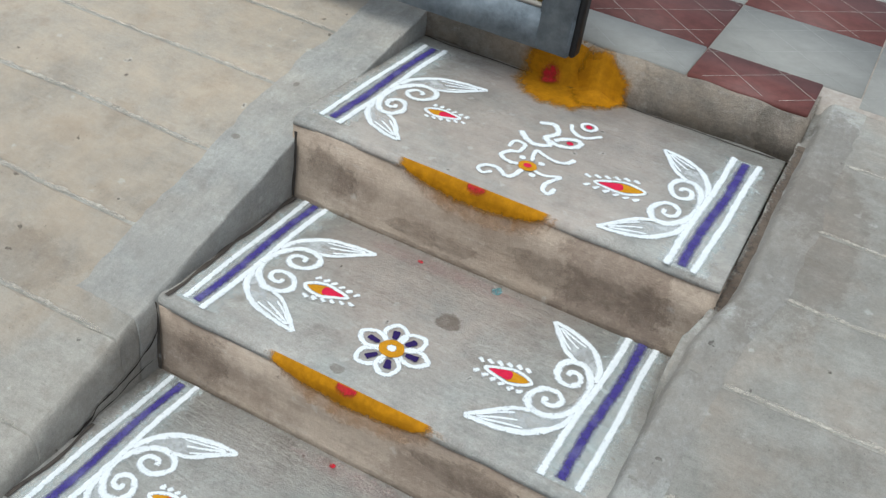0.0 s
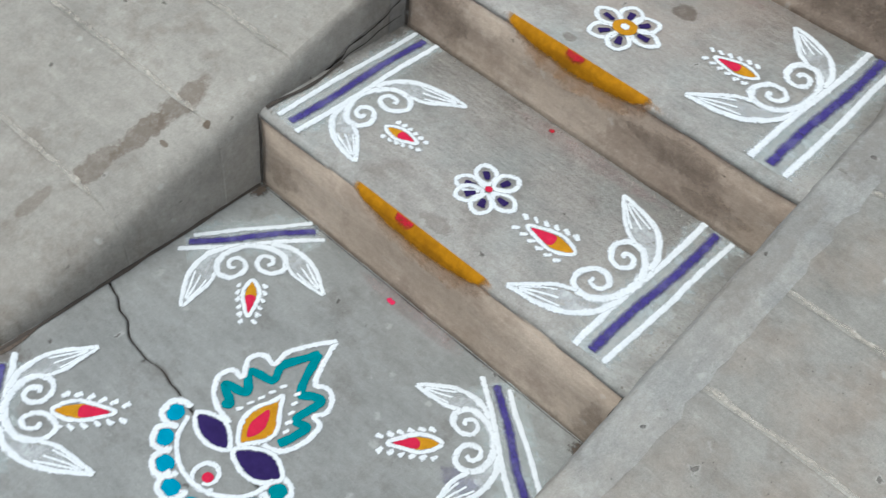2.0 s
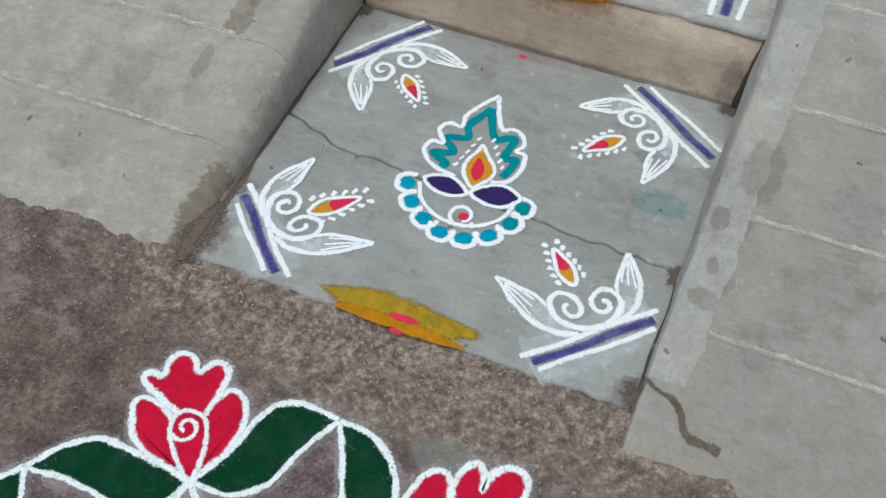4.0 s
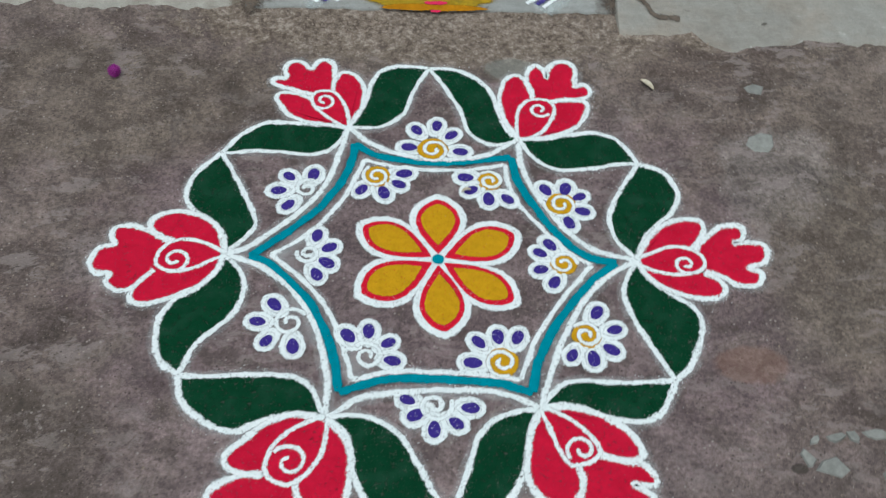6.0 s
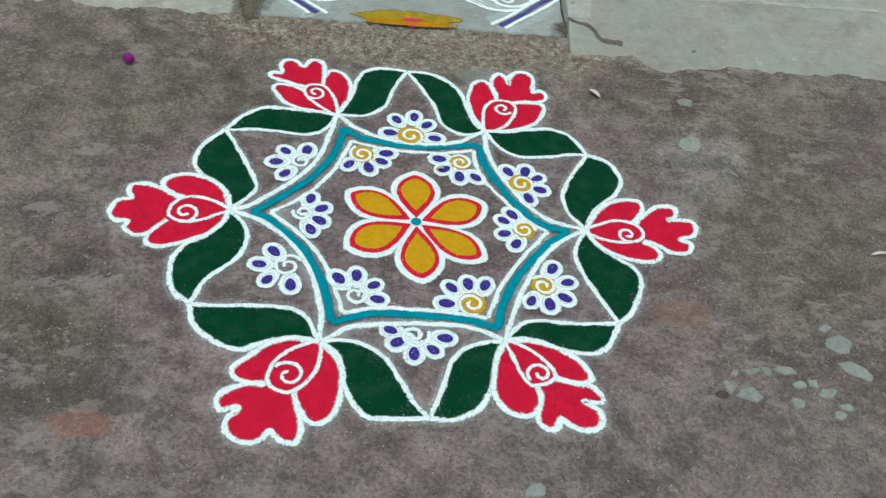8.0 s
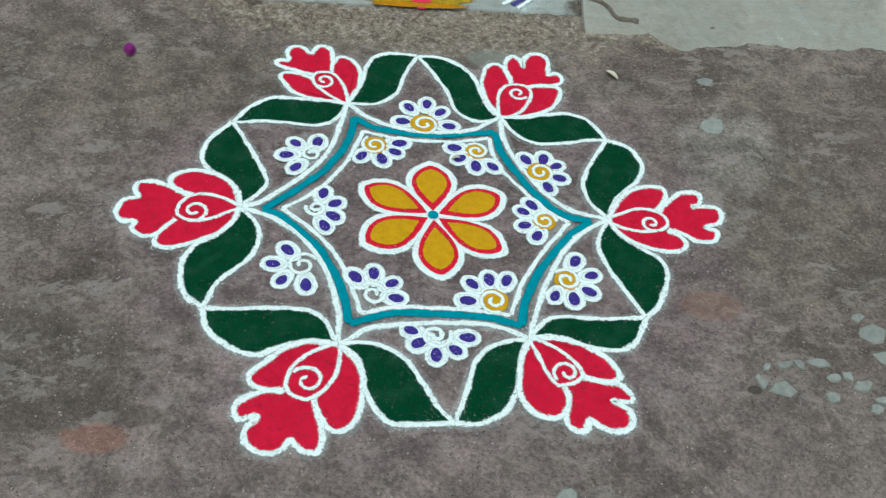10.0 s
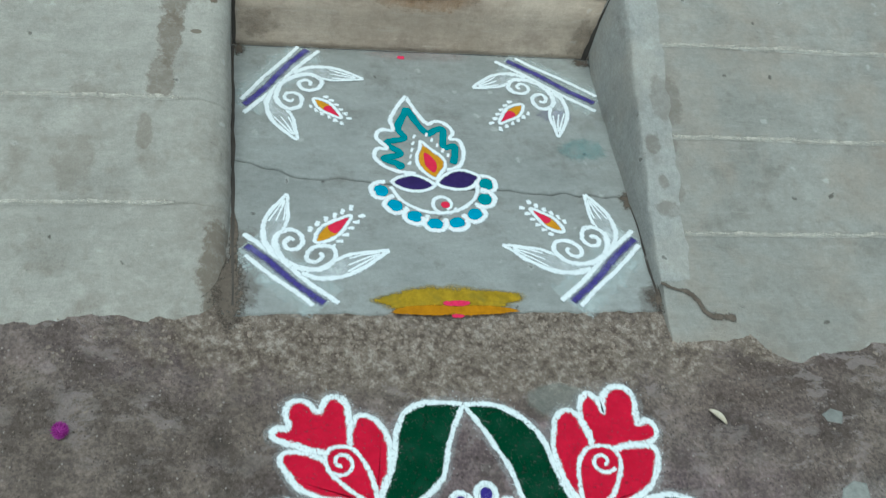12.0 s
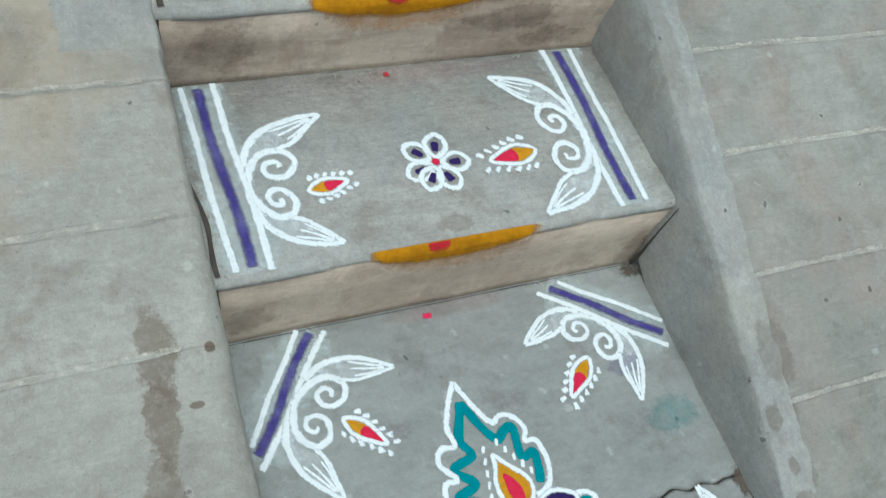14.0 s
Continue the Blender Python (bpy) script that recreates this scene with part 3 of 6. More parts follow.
STEP_A = build_step(A_Y, B_Y + 0.05, PAD_Z, A_Z, -0.358, 0.43, 1.0, "grey cement step with a tan riser and painted motifs")
STEP_B = build_step(B_Y, C_Y + 0.05, A_Z, B_Z, -0.358, 0.445, 2.0, "grey cement step with a water spot and painted motifs")
STEP_C = build_step(C_Y, TOP_Y + 0.04, B_Z, C_Z, -0.366, 0.462, 3.0, "grey cement top step below the tiled landing")


def crack_line(x):
    return 0.321 - 0.062 * x + 0.26 * max(0.0, -x - 0.2) + 0.011 * wave(x, 0, 11, 2) + 0.006 * wave(x, 0, 37, 6)


def build_pad():
    pad = thing("landing_slab", "cracked blue-grey cement slab at the foot of the steps", "slab", kind="structure")
    xs = [-0.355 + 0.79 * i / 90 for i in range(91)]
    for low, high, name in ((lambda x: 0.026 + 0.007 * wave(x, 1, 14, 4) + 0.004 * wave(x, 1, 50, 1), lambda x: crack_line(x) - 0.0018, "front_slab"), (lambda x: crack_line(x) + 0.0018, lambda x: A_Y + 0.02, "back_slab")):
        bm = bmesh.new()
        rows = []
        for x in xs:
            a, b = low(x), high(x)
            rows.append([bm.verts.new((x, y, z)) for y, z in ((a, -0.03), (a, -0.004), (a + 0.003, PAD_Z - 0.0006), (a + 0.008, PAD_Z), (b - 0.006, PAD_Z), (b - 0.002, PAD_Z - 0.0008), (b, -0.004), (b, -0.03))])
        for r, s in zip(rows, rows[1:]):
            for j in range(7):
                bm.faces.new((r[j], s[j], s[j + 1], r[j + 1]))
        bmesh.ops.recalc_face_normals(bm, faces=bm.faces)
        part(name, bm, PAD, pad)
    bm = bmesh.new()
    vs = [[bm.verts.new((x, crack_line(x) + d, -0.009)) for d in (-0.02, 0.02)] for x in xs]
    for r, s in zip(vs, vs[1:]):
        bm.faces.new((r[0], r[1], s[1], s[0]))
    part("crack", bm, CRACK, pad, "dark dirt-filled crack")


build_pad()


def ease(points, y):
    """Straight lines between (y, value) pairs."""
    for (a, u), (b, v) in zip(points, points[1:]):
        if y <= b:
            return u + (v - u) * max(0.0, (y - a) / (b - a))
    return points[-1][1]


LEFT_RUN = [(-0.3, -0.065), (0.02, -0.008), (0.2, 0.042), (0.41, 0.101), (1.17, 0.355), (1.5, 0.457), (2.0, 0.552), (2.2, 0.598), (3.2, 0.6)]
RIGHT_RUN = [(-0.3, -0.065), (0.0, 0.002), (0.19, 0.046), (0.36, 0.102), (1.5, 0.487), (1.85, 0.553), (2.11, 0.585), (3.2, 0.6)]
LEFT_EDGE = [(0.0, -0.385), (0.1, -0.405), (0.35, -0.402), (0.62, -0.382), (0.8, -0.364), (1.2, -0.357), (3.2, -0.375)]
RIGHT_EDGE = [(0.0, 0.412), (0.3, 0.424), (0.5, 0.434), (0.8, 0.445), (1.2, 0.455), (1.4, 0.472), (1.5, 0.503), (1.9, 0.508), (3.2, 0.51)]
LEFT_FOOT = [(0.0, -0.341), (0.7, -0.345), (1.1, -0.35), (1.5, -0.357), (3.2, -0.372)]
RIGHT_FOOT = [(0.0, 0.404), (0.7, 0.418), (1.1, 0.43), (1.4, 0.437), (1.48, 0.464), (1.9, 0.472), (3.2, 0.475)]
# rounding of each ramp's inner edge: share of the way to its foot, and drop
LEFT_ROLL = ((0.15, 0.001), (0.4, 0.004), (0.64, 0.01), (0.83, 0.02), (0.94, 0.035), (1.0, 0.06), (1.03, 0.2))
RIGHT_ROLL = ((0.1, 0.0012), (0.24, 0.005), (0.4, 0.014), (0.56, 0.03), (0.78, 0.065), (1.0, 0.115), (1.02, 0.2))
RIGHT_TOE = [(0.38, 0.04), (0.5, -0.03), (0.62, -0.088), (3.0, -0.1)]


def ramp_height(side, x, y):
    z = ease(LEFT_RUN if side < 0 else RIGHT_RUN, y)
    if side > 0 and y < 0.12:
        z = max(z, EARTH - 0.004 + min(0.03, 0.17 * (y - ease(RIGHT_TOE, x))))
    if y < 0.14:
        calm = 1.0 if side < 0 else min(1.0, max(0.0, (x - 0.5) / 0.12))
        z += calm * min(1.0, (0.14 - y) / 0.1) * (0.0045 * wave(x, y, 7, side * 2) + 0.0035 * wave(x, y, 23, side * 5) + 0.002 * wave(x, y, 60, side))
    return z + 0.0022 * wave(x, y, 4, side * 7) + 0.0012 * wave(x, y, 15, side * 3)


def ramp_piece(side, y0, y1, xa, xb, sink, to_edge, groove=0.004):
    """One course of a ramp, between y0 and y1, from the plan line xa(y) out to xb; to_edge rolls it over the inner edge."""
    bm = bmesh.new()
    ny = max(3, int((y1 - y0) / 0.02))
    ys = [y0 + groove + 0.0005, y0 + groove + 0.004] + [y0 + groove + 0.008 + (y1 - y0 - 2 * groove - 0.016) * i / ny for i in range(ny + 1)] + [y1 - groove - 0.004, y1 - groove - 0.0005]
    rows = []
    for k, y in enumerate(ys):
        lip = 0.0035 if k in (0, len(ys) - 1) else 0.0008 if k in (1, len(ys) - 2) else 0.0
        a = xa(y)
        row = []
        fray = -1 if k < 2 else 1 if k > len(ys) - 3 else 0
        for i in range(61):
            x = a + ((xb(y) if callable(xb) else xb) - a) * (i / 60) ** 2.2
            shut = min(1.0, max(0.0, (abs(x - a) - 0.015) / 0.05)) if to_edge else 1.0
            flush = y0 - 0.0004 + (y1 - y0 + 0.0008) * (y - ys[0]) / (ys[-1] - ys[0])
            bend = y * shut + flush * (1 - shut) + 0.007 * wave(x, y, 3, 5) + shut * fray * (0.0016 * wave(x, y0 if k < 2 else y1, 22, 4) + 0.0012 * wave(x, y0 if k < 2 else y1, 60, 9))
            row.append(bm.verts.new((x, bend, ramp_height(side, x, y) - sink - lip * shut)))
        if to_edge:
            foot = ease(LEFT_FOOT if side < 0 else RIGHT_FOOT, y)
            top = ramp_height(side, a, y) - sink
            roll = []
            for s, drop in LEFT_ROLL if side < 0 else RIGHT_ROLL:
                rag = 0.003 * wave(y, drop, 20, side) + 0.002 * wave(y, drop, 55, side)
                whole = y0 - 0.001 + (y1 - y0 + 0.002) * (y - ys[0]) / (ys[-1] - ys[0])
                if side > 0 and y > 1.3:
                    drop = min(drop, 0.034)
                roll.append(bm.verts.new((a + (foot - a) * s + rag - (side * 0.0016 if sink < 0 else 0), whole, top - drop)))
            row = list(reversed(roll)) + row
        rows.append(row)
    first, last = [], []
    for row, skirt in ((rows[0], first), (rows[-1], last)):
        skirt.extend(bm.verts.new((v.co.x, v.co.y, v.co.z - 0.012)) for v in row)
    for r, s in zip([first] + rows, rows + [last]):
        for i in range(len(r) - 1):
            bm.faces.new((r[i], r[i + 1], s[i + 1], s[i]))
    bmesh.ops.recalc_face_normals(bm, faces=bm.faces)
    if sum(f.normal.z for f in bm.faces) < 0:
        bmesh.ops.reverse_faces(bm, faces=bm.faces)
    return bm


def build_ramp(side):
    name = "left" if side < 0 else "right"
    ramp = thing("ramp", "pale cement side ramp scored in courses" if side < 0 else "grey cement side ramp with a smooth edge band", "ramp", "ramps beside the steps", "structure")
    edge = (lambda y: ease(LEFT_EDGE, y)) if side < 0 else (lambda y: ease(RIGHT_EDGE, y))
    joints = [-0.02, 0.222, 0.42, 0.624, 0.793, 0.976, 1.172, 1.375, 1.585, 1.8, 2.15, 3.1] if side < 0 else [-0.16, 0.17, 0.36, 0.558, 0.752, 0.925, 1.12, 1.32, 1.51, 1.69, 1.9, 2.105]
    far = side * 3.0
    back = joints[-1]
    part("mortar_bed", ramp_piece(side, -0.2, back, lambda y: edge(y) + side * 0.001, far, 0.0022, False, 0), MORTAR, ramp, "pale mortar between the courses")
    for a, b in zip(joints, joints[1:]):
        part("course", ramp_piece(side, a, b, edge, far, 0.0, True, 0.0018), SLAB_L if side < 0 else SLAB_R, ramp)
    bm = bmesh.new()
    ys = [-0.1 + (back + 0.1) * i / 40 for i in range(41)]
    rows = [[bm.verts.new((far + side * d, y, z)) for d, z in ((0, -0.1), (0, ramp_height(side, far, y) + 0.002), (0.12, ramp_height(side, far, y) + 0.002), (0.12, -0.1))] for y in ys]
    for r, s in zip(rows, rows[1:]):
        for j in range(4):
            bm.faces.new((r[j], r[(j + 1) % 4], s[(j + 1) % 4], s[j]))
    bm.faces.new(rows[0])
    bm.faces.new(list(reversed(rows[-1])))
    bmesh.ops.recalc_face_normals(bm, faces=bm.faces)
    part("side_wall", bm, BAND, ramp, "low cement side wall", False)
    lo, hi = (1.02, back) if side < 0 else (0.075, back)
    bm = ramp_piece(side, lo, hi, edge, lambda y: edge(y) + side * ((0.128 if side < 0 else 0.058) + 0.014 * wave(y, 0, 8, 3) + 0.009 * wave(y, 0, 31, 5) + 0.005 * wave(y, 0, 75, 5)), -0.0009, True, 0)
    part("edge_band", bm, BAND, ramp, "smooth darker cement edge band")
    # mortar smeared along the joints, wider than the joint and broken here and there
    for j in joints[1:-1]:
        near = edge(j) + side * (0.03 if side < 0 and j < 1.0 else 0.15 if side < 0 else 0.06)
        smear = Paint(0, lambda x, y: (x, y + 0.007 * wave(x, j, 3, 5), ramp_height(side, x, y) + 0.0008))
        smear.stroke([(near + (side * 2.2 - near) * i / 30, j + 0.0012 * wave(i, j, 0.9, 2)) for i in range(31)], 0.0105, False, (0.7, 1.0), 0.0007, 0.3)
        smear.done("joint_smear", JOINT, ramp, "pale mortar smeared along a joint")


build_ramp(-1)
build_ramp(1)


def build_seam(points, width, seed, mat=CRACK, stray=1.0):
    """A dark gap where a step has come away from a ramp."""
    bm = bmesh.new()
    rows = []
    for i in range(61):
        t = i / 60 * (len(points) - 1)
        k = min(int(t), len(points) - 2)
        p = Vector(points[k]).lerp(Vector(points[k + 1]), t - k)
        w = width * (0.45 + 0.8 * abs(wave(p.y + p.z, p.x, 16, seed)))
        off = (0.007 if abs(p.x) < 0.4 else 0.004) * wave(p.y + p.x, p.z, 14, seed + 2) * (0.15 if width < 0.002 else 1) * stray
        run = Vector(points[k + 1]) - Vector(points[k])
        side = Vector((0, 1, 0)) if abs(run.x) > abs(run.y) + abs(run.z) else Vector((1, 0, 0))
        rows.append([bm.verts.new(p + side * (off + d) + Vector((0, 0, h))) for d, h in ((-w, 0.0), (0, 0.0008), (w, 0.0))])
    for r, s in zip(rows, rows[1:]):
        for j in range(2):
            bm.faces.new((r[j], r[j + 1], s[j + 1], s[j]))
    return tagged(part("crack", bm, mat), "dark open crack between step and ramp", "crack", "cracks beside the steps", "structure")


def left_face(y, z):
    """Where the left ramp's inner face stands at that height."""
    a, foot = ease(LEFT_EDGE, y), ease(LEFT_FOOT, y)
    top = ramp_height(-1, a, y)
    rows = [(drop, a + (foot - a) * s + 0.003 * wave(y, drop, 20, -1) + 0.002 * wave(y, drop, 55, -1)) for s, drop in ((0, 0.0), *LEFT_ROLL)]
    return ease(rows, top - z)


def face_crack(run, width):
    """A jagged dark crack that climbs from a tread's edge up the ramp's inner face."""
    line = Paint(0, lambda y, z: (left_face(y, z) + 0.0028, y, z))
    line.stroke([(y, z + 0.004 * wave(y, z, 60, 3)) for y, z in run], width, False, (1.2, 0.6), 0.0004, 0.45)
    tagged(line.done("crack", GAP, None), "dark open crack between step and ramp", "crack", "cracks beside the steps", "structure")


build_seam([(-0.3375, 0.04, 0.0016), (-0.339, 0.36, 0.0016), (-0.342, 0.7, 0.0016)], 0.005, 1, CRACK, 0.5)
build_seam([(-0.338, 0.72, 0.1742), (-0.339, 0.9, 0.1742)], 0.0052, 2, CRACK, 0.8)
face_crack([(0.86, 0.176), (0.89, 0.181), (0.915, 0.195), (0.94, 0.199), (0.985, 0.212), (1.01, 0.221), (1.045, 0.24), (1.066, 0.268)], 0.0052)
face_crack([(0.9, 0.176), (0.96, 0.184), (1.0, 0.195), (1.05, 0.2)], 0.0024)
build_seam([(-0.341, 1.08, 0.3242), (-0.345, 1.3, 0.3242), (-0.348, 1.46, 0.3242)], 0.0056, 3, CRACK, 0.8)
build_seam([(-0.339, A_Y - 0.0085, 0.004), (-0.341, A_Y - 0.0065, 0.08), (-0.346, A_Y - 0.0055, 0.166)], 0.0065, 11, CRACK, 0.3)
build_seam([(-0.344, B_Y - 0.0075, 0.175), (-0.346, B_Y - 0.0055, 0.25), (-0.35, B_Y - 0.0045, 0.315)], 0.0052, 12, CRACK, 0.5)
build_seam([(-0.35, C_Y - 0.0075, 0.325), (-0.352, C_Y - 0.0055, 0.4), (-0.356, C_Y - 0.0045, 0.465)], 0.0052, 13, CRACK, 0.5)
build_seam([(-0.36, TOP_Y - 0.02, C_Z + 0.0015), (0.44, TOP_Y - 0.02, C_Z + 0.0015)], 0.003, 14)
build_seam([(0.404, 0.02, 0.0012), (0.414, 0.31, 0.0012)], 0.004, 4)
build_seam([(-0.33, A_Y - 0.008, 0.0014), (0.41, A_Y - 0.008, 0.0014)], 0.0012, 7)
toe = thing("dirt", "brown dirt packed into a crack across the ramp's toe", "dirt", "dirt along the slab")
toe_line = Paint(0, lambda x, y: (x, y, ramp_height(1, x, y) + 0.0026))
toe_line.stroke([(0.41, 0.07), (0.436, 0.06), (0.455, 0.053), (0.472, 0.036), (0.486, 0.014), (0.502, 0.006), (0.54, 0.002)], 0.011, False, (0.7, 1.2), 0.0004, 0.3)
toe_line.done("crack_fill", DIRT, toe)
build_seam([(0.408, 0.7, 0.0015), (0.414, 0.7, 0.06), (0.421, 0.7, 0.12), (0.426, 0.701, 0.168)], 0.0105, 6)
# dirt in the gutter between the top step and the ramp; its dark colour also paints the gutter's shadow
gutter = thing("dirt", "dark dirt and painted shadow in the gutter beside the top step", "dirt", "dirt along the slab")
gutter_line = Paint(0, lambda x, y: (x, y, ramp_height(1, ease(RIGHT_EDGE, y), y) - 0.027))
gutter_line.stroke([(0.474, 1.46), (0.48, 1.55), (0.482, 1.7), (0.484, 1.85), (0.486, 1.96)], 0.024, False, (1.0, 1.3), 0.0006, 0.25)
gutter_line.done("dirt_line", DIRT, gutter)


# ---- tiled landing and gate ----
def block(x0, x1, y0, y1, z0, z1, edge=0.003):
    bm = bmesh.new()
    bmesh.ops.create_cube(bm, size=1)
    for v in bm.verts:
        v.co = ((x0 + x1) / 2 + v.co.x * (x1 - x0), (y0 + y1) / 2 + v.co.y * (y1 - y0), (z0 + z1) / 2 + v.co.z * (z1 - z0))
    bmesh.ops.bevel(bm, geom=bm.edges[:], offset=edge, segments=2, affect="EDGES", clamp_overlap=True)
    return bm


def build_landing():
    landing = thing("landing", "landing of red and grey chequered cement tiles", "landing", kind="structure")
    part("threshold", sweep([(TOP_Y + 0.22, TOP_Z - 0.008, 0), (TOP_Y + 0.02, TOP_Z - 0.006, 1), (TOP_Y + 0.004, TOP_Z - 0.014, 1.5), (TOP_Y - 0.006, TOP_Z - 0.05, 1.5), (TOP_Y - 0.012, C_Z - 0.01, 1), (TOP_Y + 0.22, C_Z - 0.01, 0)], -0.42, 0.475, 0.012, 5.5, 110), THRESHOLD, landing, "worn cement threshold edge")
    part("bed", block(-3.1, 3.1, 2.108, 5.2, -0.1, TOP_Z - 0.006), GROUT, landing)
    size = 0.33
    for row in range(9):
        for col in range(-9, 8):
            x0, y0 = 0.22 + col * size, 2.165 + (row - 1) * size
            x1, y1 = x0 + size - 0.003, y0 + size - 0.003
            if row == 0:
                y0 = TOP_Y + 0.014 + 0.012 * abs(wave(col, 0, 0.7, 2))
                if col > 0 or col < -2:
                    continue
                x1 = min(x1, 0.468)
                x0 = max(x0, -0.4)
            elif row == 1 and col > 0:
                y0 = 2.112
            red = (row + col) % 2 == 0 and not (row == 1 and col > 0)
            tile = part("tile", block(x0, x1, y0, y1, TOP_Z - 0.02, TOP_Z, 0.0015), RED_TILE if red else GREY_TILE, landing, "red oxide tile scored with pale lines" if red else "pale grey tile")
            if row < 4:
                bm = bmesh.new()
                for sense in (1, -1):
                    for k in range(-30, 30):
                        run = [(x0 + (x1 - x0) * i / 60, 0.05 + 0.155 * k + sense * (x0 + (x1 - x0) * i / 60)) for i in range(61)]
                        run = [p for p in run if y0 + 0.003 < p[1] < y1 - 0.003]
                        if len(run) > 3:
                            (ax, ay), (bx, by) = run[0], run[-1]
                            w = 0.0011 if red else 0.0007
                            bm.faces.new([bm.verts.new((x, y + d, TOP_Z + 0.0008)) for x, y, d in ((ax, ay, -w), (bx, by, -w), (bx, by, w), (ax, ay, w))])
                if len(bm.faces):
                    bmesh.ops.recalc_face_normals(bm, faces=bm.faces)
                    part("scored_lines", bm, GROUT if red else GREY_LINE, tile)
                else:
                    bm.free()


build_landing()


def build_gate():
    gate = thing("gate", "slate-blue painted steel gate leaf with yellow panel", "gate")
    y0, y1, x0, x1, z0, z1 = 1.868, 1.908, -0.72, 0.004, 0.594, 1.75
    part("bottom_rail", block(x0, x1, y0, y1, z0, z0 + 0.082, 0.004), GATE, gate)
    part("top_rail", block(x0, x1, y0, y1, z1 - 0.08, z1, 0.004), GATE, gate)
    part("stile", block(x1 - 0.075, x1 - 0.001, y0 - 0.002, y1 + 0.001, z0 + 0.003, z1 - 0.003, 0.004), GATE, gate)
    part("stile", block(x0 + 0.001, x0 + 0.075, y0 - 0.002, y1 + 0.001, z0 + 0.003, z1 - 0.003, 0.004), GATE, gate)
    part("edge_strip", block(x1, x1 + 0.012, y0 + 0.003, y1 - 0.002, z0 + 0.004, z1 - 0.004, 0.003), GATE_DARK, gate, "black edge strip")
    part("panel", block(x0 + 0.07, x1 - 0.07, y0 + 0.014, y0 + 0.022, z0 + 0.075, z1 - 0.075, 0.001), GATE_PANEL, gate, "yellow sheet panel")
    part("bead", block(x0 + 0.076, x1 - 0.076, y0 + 0.004, y0 + 0.013, z0 + 0.083, z0 + 0.093, 0.002), GATE_BEAD, gate, "pale wooden bead")
    part("hinge_post", block(x0 - 0.06, x0 - 0.004, y0 - 0.01, y1 + 0.05, C_Z - 0.05, z1 + 0.05, 0.004), GATE, gate)


build_gate()


# ---- painted motifs on the steps ----
def frame_of(p, q, tip_p, tip_q):
    """Local axes of a side motif: middle on the inner bar, along it, and away from it."""
    p, q = Vector(p), Vector(q)
    along = (q - p).normalized()
    off = Vector((-along.y, along.x))
    mid = (Vector(tip_p) + Vector(tip_q)) / 2
    if (mid - p).dot(off) < 0:
        off = -off
    foot = p + along * (mid - p).dot(along)
    return foot, along, off


def flame_motif(base, tip, z, owner, rays=6):
    """A small pointed flame, ochre below and crimson above, in a white line with a fringe of dashes."""
    base, tip = Vector(base), Vector(tip)
    way = tip - base
    far = way.length
    d = way / far
    side = Vector((-d.y, d.x))

    slim = 1.0 if z > 0.1 else 0.84

    def at(s, w):
        return base + d * far * s + side * w * far * slim

    ring = [at(0.04, 0), at(0.2, 0.145), at(0.45, 0.205), at(0.72, 0.125), at(0.97, 0), at(0.72, -0.125), at(0.45, -0.205), at(0.2, -0.145)]
    white = Paint(z + 0.0012)
    white.stroke(ring, 0.0082, True, wobble=0.13)
    part_white = white.done("flame_outline", WHITE, owner)
    for sgn in (1, -1):
        for i in range(rays):
            s = 0.16 + 0.92 * i / (rays - 1)
            w = 0.31 - 0.24 * max(0, s - 0.4)
            Paint(z + 0.0012).stroke([at(s - 0.03, sgn * (w - 0.035)), at(s + 0.09, sgn * (w + 0.06))], 0.0094, False, (0.8, 1.15), wobble=0.16).done("ray", WHITE, part_white)
    Paint(z + 0.0009).fill([at(0.04, 0), at(0.22, 0.1), at(0.5, 0.15), at(0.55, 0), at(0.5, -0.15), at(0.22, -0.1)], 0.002).done("flame_base", OCHRE, part_white, "ochre half of the flame")
    Paint(z + 0.0014).fill([at(0.42, 0), at(0.48, 0.13), at(0.72, 0.085), at(0.9, 0), at(0.72, -0.085), at(0.48, -0.13)], 0.002).done("flame_tip", PINK, part_white, "crimson half of the flame")


